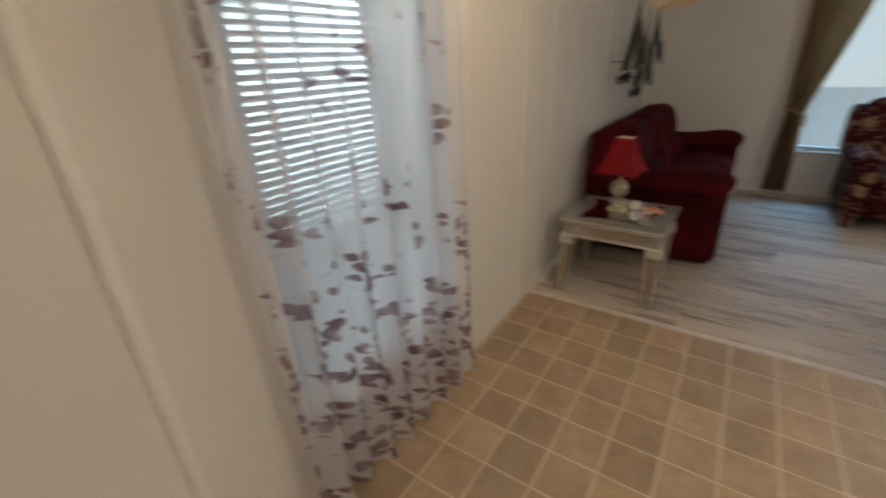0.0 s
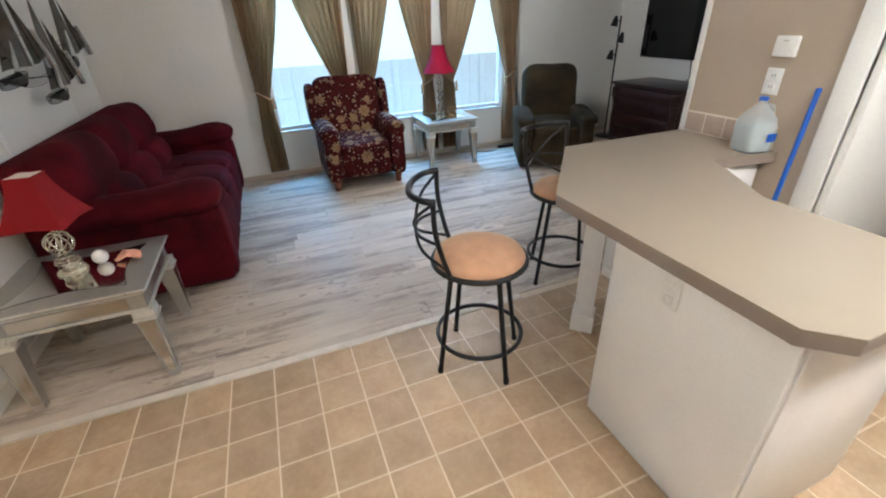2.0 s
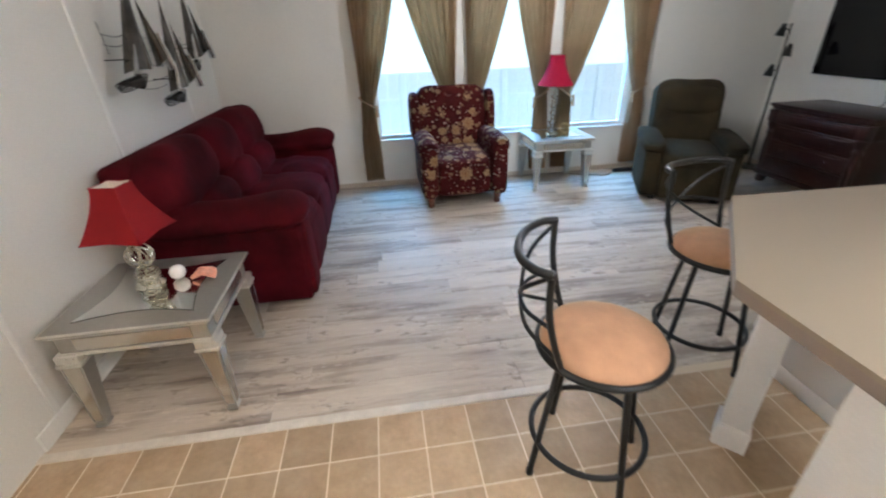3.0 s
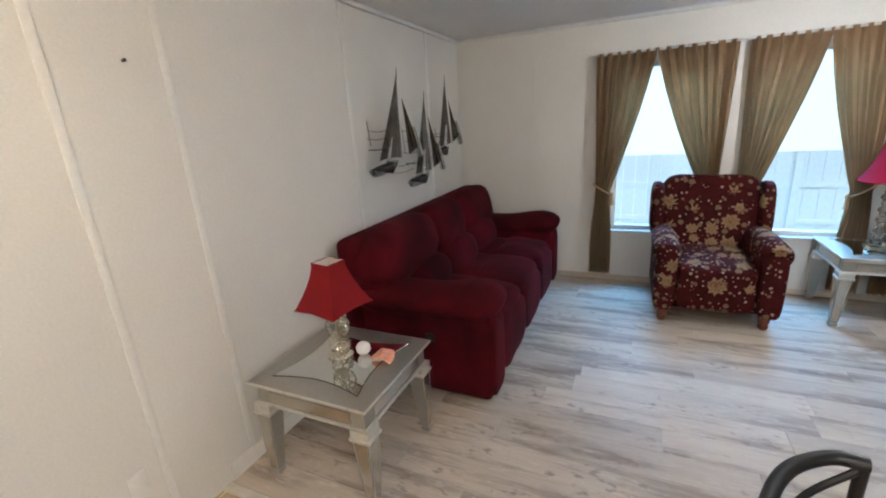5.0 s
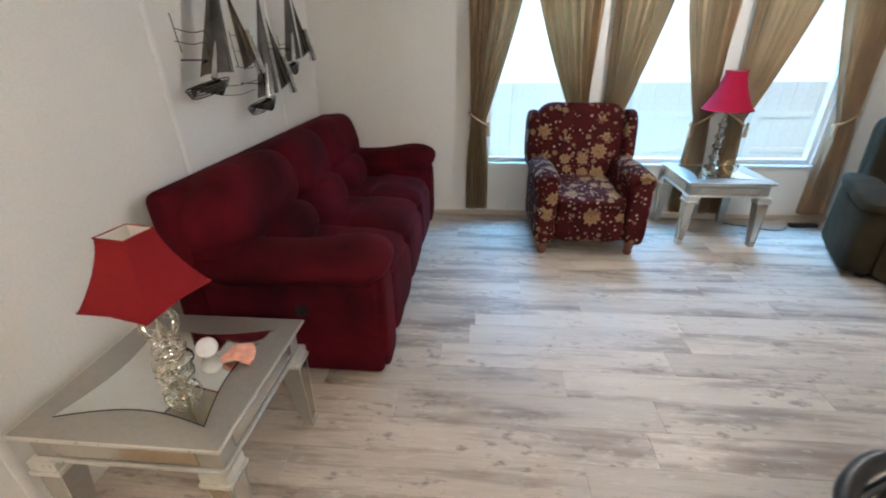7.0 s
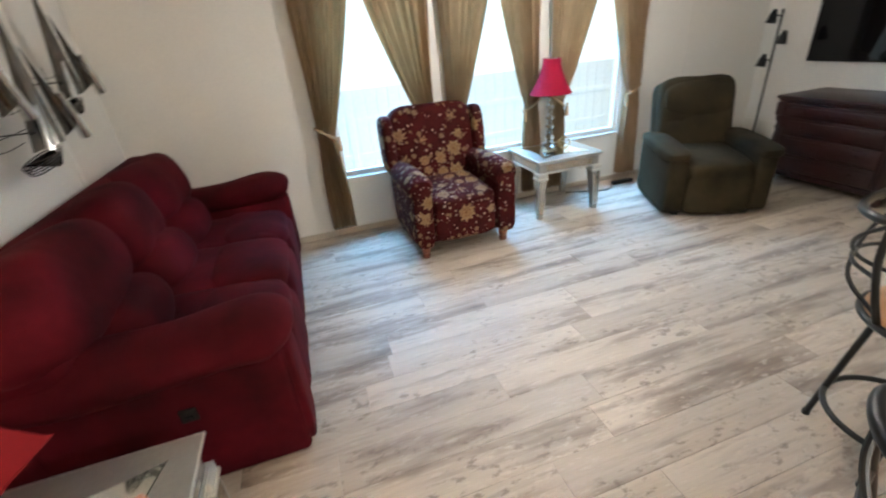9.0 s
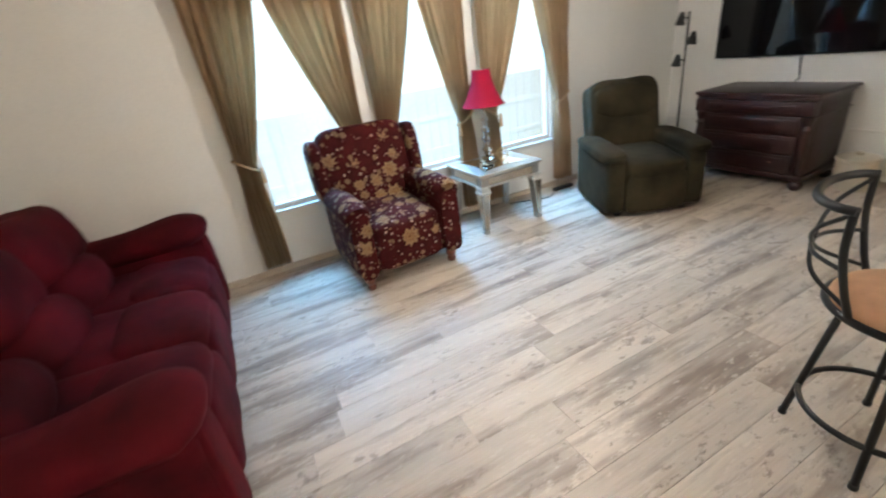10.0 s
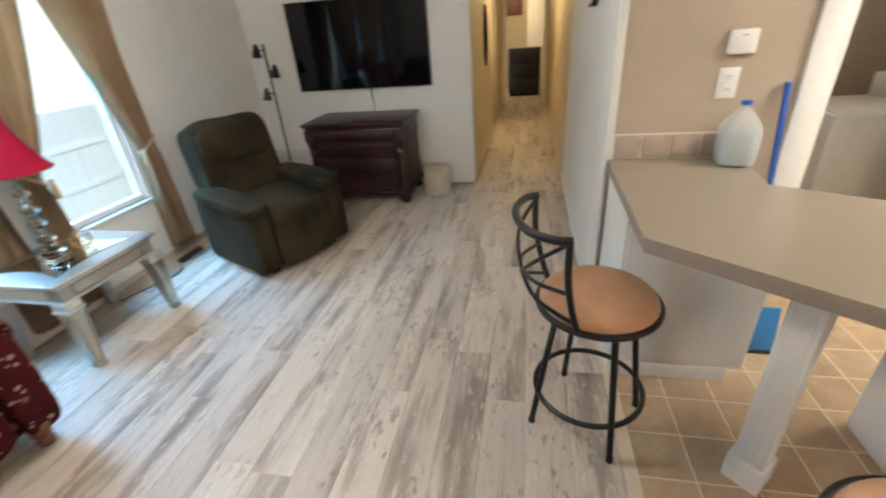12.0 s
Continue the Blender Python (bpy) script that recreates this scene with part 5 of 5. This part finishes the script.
def curled(tip, foot, r, a0, a1, cut_up, n=14, k=12):
    """A sheet of metal curled round the line from tip to foot, open on one side."""
    b = bmesh.new()
    tip, foot = Vector(tip), Vector(foot)
    ax = (foot - tip).normalized()
    side = ax.cross(Vector((1, 0, 0))).normalized()
    out = side.cross(ax).normalized()
    rows = []
    for j in range(n + 1):
        t = j / n
        row = []
        for i in range(k + 1):
            u = i / k
            a = radians(a0 + (a1 - a0) * u)
            rr = r * (0.03 + 0.97 * t ** 1.1)
            p = tip.lerp(foot, t * (1 - cut_up * u)) + (side * math.cos(a) + out * math.sin(a)) * rr
            row.append(b.verts.new(p))
        rows.append(row)
    for p, q in zip(rows, rows[1:]):
        for i in range(k):
            b.faces.new((p[i], p[i + 1], q[i + 1], q[i]))
    bmesh.ops.recalc_face_normals(b, faces=b.faces)
    bmesh.ops.solidify(b, geom=list(b.faces), thickness=0.0018)
    return b


def sailboat_art():
    a = thing("sailboat_wall_art", "polished metal wall sculpture of three sailboats", "wall art", 0.009, 0, 0)
    boats = ((1.80, 1.99, 1.55, 1.385, 0.098, 1.30), (2.22, 1.85, 2.06, 1.235, 0.085, 1.92), (2.66, 2.0, 2.53, 1.42, 0.075, 2.48))
    for i, (yt, zt, yf, zf, r, yh) in enumerate(boats):
        tip, foot = Vector((0.13, yt, zt)), Vector((0.13, yf + 0.05, zf))
        part("main_sail", curled(tip, foot, r * 0.84, -30, 190, 0.12), M_SAIL, a, "dark curled steel sail")
        e0, e1 = tip.lerp(foot, 0.66) + Vector((0.03, -r * 0.42, 0)), foot + Vector((0.03, -r * 0.66, 0.015))
        part("rolled_edge", tube([e0, e0.lerp(e1, 0.5), e1], [0.006, 0.013, 0.017], 16), M_STEEL, a, "bright rolled steel edge")
        jt, jf = Vector((0.15, yt + 0.012, zt - 0.16)), Vector((0.15, yt + 0.155, zf + 0.035))
        part("jib_sail", curled(jt, jf, r * 0.48, -70, 150, 0.22), M_SAIL, a, "dark curled steel jib")
        e0, e1 = jt.lerp(jf, 0.50) + Vector((0.035, 0.012, 0)), jf + Vector((0.035, 0.028, -0.015))
        part("rolled_edge", tube([e0, e0.lerp(e1, 0.5), e1], [0.013, 0.022, 0.027], 18), M_STEEL, a, "bright rolled steel edge")
        b = bmesh.new()
        for q in range(4):
            ring = []
            for m in range(24):
                t = 2 * math.pi * m / 24
                ring.append((0.12 + 0.045 * math.sin(t), yf + (r + 0.085 - 0.012 * q) * math.cos(t) - 0.01, zf - 0.012 - 0.011 * q + 0.02 * math.cos(t)))
            tube(ring, 0.0035, 6, True, bm=b)
        part("hull", b, M_STEEL_DARK, a, "hull of bent dark wire loops")
        part("hull_plate", curled((0.10, yf - r - 0.06, zf - 0.02), (0.12, yf + 0.06, zf - 0.03), 0.045, 20, 160, 0.0), M_STEEL_DARK, a)
        part("mast", tube([(0.13, yt, zt - 0.03), (0.13, yt + 0.006, zt + 0.05)], [0.004, 0.002], 6), M_STEEL_DARK, a)
        part("standoff", tube([(0.0, yf, zf + 0.1), (0.13, yf, zf + 0.1)], 0.004, 6), M_STEEL_DARK, a)
    for z, y0, y1 in ((1.62, 1.40, 1.62), (1.57, 1.38, 1.60), (1.60, 1.86, 2.12), (1.52, 1.88, 2.1), (1.44, 1.85, 2.1), (1.56, 2.25, 2.6), (1.36, 1.6, 2.06), (1.31, 1.65, 2.0), (1.36, 2.3, 2.62)):
        part("wire", tube(curve_pts([(0.11, y0, z), (0.115, (y0 + y1) / 2, z - 0.015), (0.11, y1, z - 0.005)], 10), 0.0021, 6), M_STEEL_DARK, a)
    for y0, z0, z1 in ((1.41, 1.52, 1.68), (1.87, 1.44, 1.62), (2.02, 1.42, 1.6), (2.46, 1.44, 1.6)):
        part("wire", tube([(0.11, y0, z0), (0.11, y0 - 0.02, z1)], 0.0021, 6), M_STEEL_DARK, a)


sailboat_art()


# ---- curtains ----
def smooth01(t):
    t = min(1, max(0, t))
    return t * t * (3 - 2 * t)


def tied_curtain(x_out, x_in, x_tie, w_tie, z_top, z_tie, z_bot, seed, x_foot, w_foot):
    """A panel gathered by a tie at its outer side. x_out: the outer top corner, x_in: the inner one."""
    c = thing("curtain", "taupe curtain panel tied back beside the window", "curtain", 0, 0, 0, 0, "taupe curtains")
    nu, nv = 84, 46
    b = bmesh.new()
    rows = []
    rnd = random.Random(seed)
    folds = 6.5
    ph = rnd.random() * 6
    zs = []
    for j in range(nv + 1):
        zs.append(z_top + (z_bot - z_top) * j / nv)
    for z in zs:
        if z >= z_tie:
            t = (z_top - z) / (z_top - z_tie)
            e = t ** 1.25
            so = x_out + (x_tie - math.copysign(w_tie / 2, x_in - x_out) - x_out) * smooth01(t)
            si = x_in + (x_tie + math.copysign(w_tie / 2, x_in - x_out) - x_in) * e
        else:
            t = (z_tie - z) / (z_tie - z_bot)
            sg = math.copysign(1, x_in - x_out)
            so = lerp(x_tie, x_foot, t) - sg * lerp(w_tie, w_foot, smooth01(t * 1.6)) / 2
            si = lerp(x_tie, x_foot, t) + sg * lerp(w_tie, w_foot, smooth01(t * 1.6)) / 2
            e = 1
        width = abs(si - so)
        amp = 0.026 + 0.016 * (1 - min(1, width / 0.5))
        if abs(z - z_tie) < 0.12:
            amp *= 0.55 + 0.45 * abs(z - z_tie) / 0.12
        row = []
        for i in range(nu + 1):
            u = i / nu
            w = u + 0.012 * math.sin(7 * u + ph + 2 * z)
            y = amp * math.sin(2 * math.pi * folds * w + ph) + amp * 0.35 * math.sin(2 * math.pi * folds * 2.3 * w + ph * 2 + z)
            if z > z_top - 0.05:
                y += 0.008 * math.sin(2 * math.pi * 26 * u)
            row.append(b.verts.new((so + (si - so) * u, YW - 0.075 + y, z)))
        rows.append(row)
    for p, q in zip(rows, rows[1:]):
        for i in range(nu):
            b.faces.new((p[i], p[i + 1], q[i + 1], q[i]))
    bmesh.ops.solidify(b, geom=list(b.faces), thickness=0.002)
    part("cloth", b, M_CURTAIN, c, sharp=80)
    hw = w_tie / 2 + 0.014
    band = [(x_tie + hw * math.cos(a), YW - 0.075 + 0.045 * math.sin(a), z_tie - math.copysign(0.055, x_in - x_out) * math.cos(a)) for a in [2 * math.pi * i / 28 for i in range(28)]]
    part("tieback", tube(band, 0.009, 8, True), M_CURTAIN, c, "twisted taupe tieback cord")
    sg = math.copysign(1, x_in - x_out)
    part("tassel", lathe([(0, 0.0), (0.012, -0.005), (0.010, -0.03), (0.014, -0.04), (0.018, -0.12), (0, -0.12)], 12, m=Matrix.Translation((x_tie + sg * (hw + 0.005), YW - 0.12, z_tie - 0.02))), M_CURTAIN, c)


ZR = 2.13
for i, wx in enumerate(WIN_X):
    lo = 1.37 if i == 0 else wx - 0.475
    hi = 4.60 if i == 2 else wx + 0.475
    tip = (1.85, 3.0, 4.12)[i]
    tied_curtain(lo, tip, lo + 0.10, 0.14, ZR, 0.93, 0.09, 3 + i, lo + 0.10, 0.20)
    tied_curtain(hi, tip, hi - 0.10, 0.14, ZR, 0.93, 0.09, 13 + i, hi - 0.09, 0.20)
rod = thing("curtain_rod", "thin curtain rod above the three windows", "curtain rod", 0, 0, 0)
part("rod", tube([(1.34, YW - 0.075, ZR - 0.012), (4.63, YW - 0.075, ZR - 0.012)], 0.008, 10), M_TRIM, rod)
for rx in (1.36, 2.475, 3.495, 4.61):
    part("bracket", tube([(rx, YW - 0.075, ZR - 0.012), (rx, YW - 0.0005, ZR - 0.012)], 0.006, 8), M_TRIM, rod)


def sheer_curtain():
    c = thing("sheer_curtain", "white sheer curtain printed with mauve leaf sprays", "curtain", 0, 0, 0)
    b = bmesh.new()
    nu, nv = 300, 40
    rows = []
    for j in range(nv + 1):
        t = j / nv
        z = 2.18 + (0.06 - 2.18) * t
        amp = 0.036 + 0.020 * t
        y0, y1 = -2.07 + 0.04 * t, -1.045 + 0.035 * t
        row = []
        for i in range(nu + 1):
            u = i / nu
            x = 0.085 + amp * math.sin(2 * math.pi * 8.5 * u + 0.9 * math.sin(5 * u) + 0.5 * t) + 0.010 * math.sin(2 * math.pi * 19 * u + 2 * t)
            row.append(b.verts.new((x, y0 + (y1 - y0) * u + 0.006 * math.sin(9 * t + 30 * u) + (0.019 - 0.006 * t) * math.sin(2 * (2 * math.pi * 8.5 * u + 0.9 * math.sin(5 * u) + 0.5 * t)), z)))
        rows.append(row)
    uvl = b.loops.layers.uv.new("cloth")
    for j, (p, q) in enumerate(zip(rows, rows[1:])):
        for i in range(nu):
            f = b.faces.new((p[i], p[i + 1], q[i + 1], q[i]))
            for lo, (a, c2) in zip(f.loops, ((i, j), (i + 1, j), (i + 1, j + 1), (i, j + 1))):
                lo[uvl].uv = (a / nu * 1.75, (1 - c2 / nv) * 2.135)
    part("cloth", b, M_SHEER, c, sharp=180)
    r = thing("curtain_rod", "white curtain rod over the dining window", "curtain rod", 0, 0, 0)
    part("rod", tube([(0.075, -2.13, 2.17), (0.075, -0.98, 2.17)], 0.008, 10), M_TRIM, r)
    for ry in (-2.11, -1.0):
        part("bracket", tube([(0.0005, ry, 2.17), (0.075, ry, 2.17)], 0.006, 8), M_TRIM, r)


sheer_curtain()


def chandelier(x, y, z):
    """Curved gold arms with lit candle bulbs; z is the lowest point."""
    c = thing("chandelier", "cream and gold curved-arm chandelier, lit", "chandelier", x, y, z)
    part("finial", lathe([(0, 0.0), (0.012, 0.008), (0.02, 0.03), (0.012, 0.05), (0.03, 0.07), (0.038, 0.10), (0.02, 0.14), (0.012, 0.2), (0.02, 0.28), (0.012, 0.36), (0.008, CEIL - z), (0, CEIL - z)], 20), M_GOLD, c)
    for k in range(5):
        a = 2 * math.pi * k / 5 + 0.4
        ca, sa = math.cos(a), math.sin(a)
        prof = ((0.02, 0.09), (0.10, 0.03), (0.20, 0.035), (0.26, 0.11), (0.24, 0.17))
        part("arm", tube(curve_pts([(r * ca, r * sa, h) for r, h in prof], 24), 0.0115, 8), M_CREAM, c)
        part("drip_cup", lathe([(0.0, 0.165), (0.03, 0.17), (0.042, 0.185), (0.02, 0.18), (0.012, 0.195), (0.012, 0.26), (0, 0.26)], 16, m=Matrix.Translation((0.24 * ca, 0.24 * sa, 0))), M_LINING, c)
        part("bulb", lathe([(0.008, 0.26), (0.016, 0.285), (0.012, 0.315), (0, 0.335)], 12, m=Matrix.Translation((0.24 * ca, 0.24 * sa, 0))), M_BULB, c)
    for k in range(5):
        a = 2 * math.pi * k / 5 + 1.03
        ca, sa = math.cos(a), math.sin(a)
        pts = curve_pts([(0.16 * ca, 0.16 * sa, 0.05), (0.11 * ca, 0.11 * sa, 0.025), (0.06 * ca, 0.06 * sa, -0.005), (0.035 * ca, 0.035 * sa, -0.045)], 14)
        part("tine", tube(pts, [0.008 + 0.008 * i / (len(pts) - 1) for i in range(len(pts))], 8), M_CREAM, c)
    part("canopy", lathe([(0, CEIL - z - 0.001), (0.06, CEIL - z - 0.001), (0.055, CEIL - z - 0.02), (0, CEIL - z - 0.03)], 20), M_GOLD, c)


chandelier(0.84, -1.20, 1.705)
# box light out of view, added to carry the kitchen fill
kl = thing("kitchen_fill_light", "unseen white box light added over the kitchen as fill", "ceiling light", 3.1, -2.0, CEIL)
part("frame", box(-0.62, 0.62, -0.2, 0.2, -0.07, 0.0, 0.006), M_TRIM, kl)
part("diffuser", box(-0.6, 0.6, -0.18, 0.18, -0.073, -0.0705), M_BULB_WHITE, kl, smooth=False)

def ceiling_fan(x, y):
    f = thing("ceiling_fan", "white ceiling fan with lit glass globes", "ceiling fan", x, y, CEIL)
    part("canopy", lathe([(0, -0.001), (0.075, -0.001), (0.07, -0.03), (0.03, -0.05), (0, -0.05)], 24), M_TRIM, f)
    part("motor", lathe([(0, -0.05), (0.05, -0.06), (0.11, -0.09), (0.115, -0.15), (0.08, -0.19), (0.05, -0.20), (0, -0.20)], 30), M_TRIM, f)
    for k in range(5):
        a = 72 * k + 20
        bl = part("blade", box(0.17, 0.60, -0.065, 0.065, -0.004, 0.004, 0.003), M_TRIM, f)
        bl.matrix_basis = pose(0, 0, -0.14, 0, 0, a) @ pose(0, 0, 0, 10, 0, 0)
        part("blade_iron", box(0.10, 0.20, -0.018, 0.018, -0.012, -0.0045), M_GOLD, bl, smooth=False)
    part("light_fitting", lathe([(0, -0.20), (0.06, -0.20), (0.07, -0.23), (0.04, -0.25), (0, -0.25)], 24), M_TRIM, f)
    for k in range(3):
        a = 2 * math.pi * k / 3
        part("globe", lathe([(0.02, -0.235), (0.035, -0.25), (0.055, -0.29), (0.05, -0.32), (0, -0.335)], 18, m=Matrix.Translation((0.09 * math.cos(a), 0.09 * math.sin(a), 0.0))), M_BULB_WHITE, f, "lit frosted glass globe")


ceiling_fan(FAN_X, FAN_Y)

# power strip and cord by the window wall
ps = thing("power_strip", "black power strip on the floor by the curtain", "power strip", 4.42, 3.16, 0)
part("body", box(-0.12, 0.12, -0.025, 0.025, 0, 0.035, 0.006), M_BLACK, ps)
cs = thing("floor_cable", "black cord lying along the floor", "cord", 0, 0, 0)
part("cord", tube(curve_pts([(4.30, 3.16, 0.02), (4.15, 3.05, 0.006), (3.95, 3.12, 0.006), (3.75, 3.2, 0.006)], 20), 0.004, 6), M_BLACK, cs)
fl = thing("light_switch", "white low outlet on the cream wall", "outlet", 0.0, -0.33, 0.33)
part("plate", box(0, 0.006, -0.036, 0.036, -0.058, 0.058, 0.003), M_PLASTIC, fl)

nl = thing("wall_nail", "small dark nail in the cream wall", "nail", 0.0, 0.03, 1.93)
part("nail", tube([(0, 0, 0), (0.014, 0, 0.003)], 0.006, 8), M_STEEL_DARK, nl)

# ---- floor pieces ----
lam = thing("plank_floor", "washed grey wood laminate plank floor", "floor", 0, 0, 0, 0, "", "structure")
PW, PL = 0.183, 1.22
pl_me = {}
rng = random.Random(4)


def plank(x0, x1, y0, y1):
    key = (round(x1 - x0, 3), round(y1 - y0, 3))
    if key not in pl_me:
        w, d = key
        o = part("plank", box(0.0006, w - 0.0006, 0.0006, d - 0.0006, -0.011, 0.0, 0.0012, 1), M_PLANK, lam, smooth=False)
        pl_me[key] = o.data
    else:
        o = new("plank", pl_me[key])
        o.parent = lam
    o.location = (x0, y0, 0)


def lay(xa, xb, ya, yb):
    y = ya
    while y < yb - 0.005:
        y1 = min(y + PW, yb)
        x = xa - round(rng.random() * PL / 0.0305) * 0.0305
        while x < xb - 0.005:
            a, c = max(x, xa), min(x + PL, xb)
            if c - a > 0.02:
                plank(a, c, y, y1)
            x += PL
        y = y1


lay(0.0, XT, 0.03, YW)
lay(XT, 12.4, 0.03, 0.97)

vin = thing("vinyl_floor", "tan stone-pattern vinyl floor with pale joints", "floor", 0, 0, 0, 0, "", "structure")
T = 0.203
rest = bmesh.new()
t_me = None
nx = int(XK / T) + 1
for r in range(int(-YB / T) + 1):
    for k in range(nx):
        x0, y1 = 0.022 + (k - 1) * T, 0.025 - 0.045 - r * T
        x1, y0 = x0 + T, y1 - T
        xa, xb = max(x0, 0.0) + 0.0035, min(x1, XK) - 0.0035
        ya = max(y0, YB) + 0.0035
        yb = y1 - 0.0035
        if xb - xa < 0.01 or yb - ya < 0.01:
            continue
        full = abs(xb - xa - (T - 0.007)) < 1e-6 and abs(yb - ya - (T - 0.007)) < 1e-6
        if full and r < 13 and x1 < 3.7:
            if t_me is None:
                o = part("tile", box(0, T - 0.007, 0, T - 0.007, -0.011, -0.0008, 0.0004, 1), M_TILE, vin, smooth=False)
                t_me = o.data
            else:
                o = new("tile", t_me)
                o.parent = vin
            o.location = (xa, ya, 0)
        else:
            box(xa, xb, ya, yb, -0.011, -0.0008, 0.0004, 1, bm=rest)
o = part("tile_rest", rest, M_TILE, vin, smooth=False)
o["kind"] = "stuff"
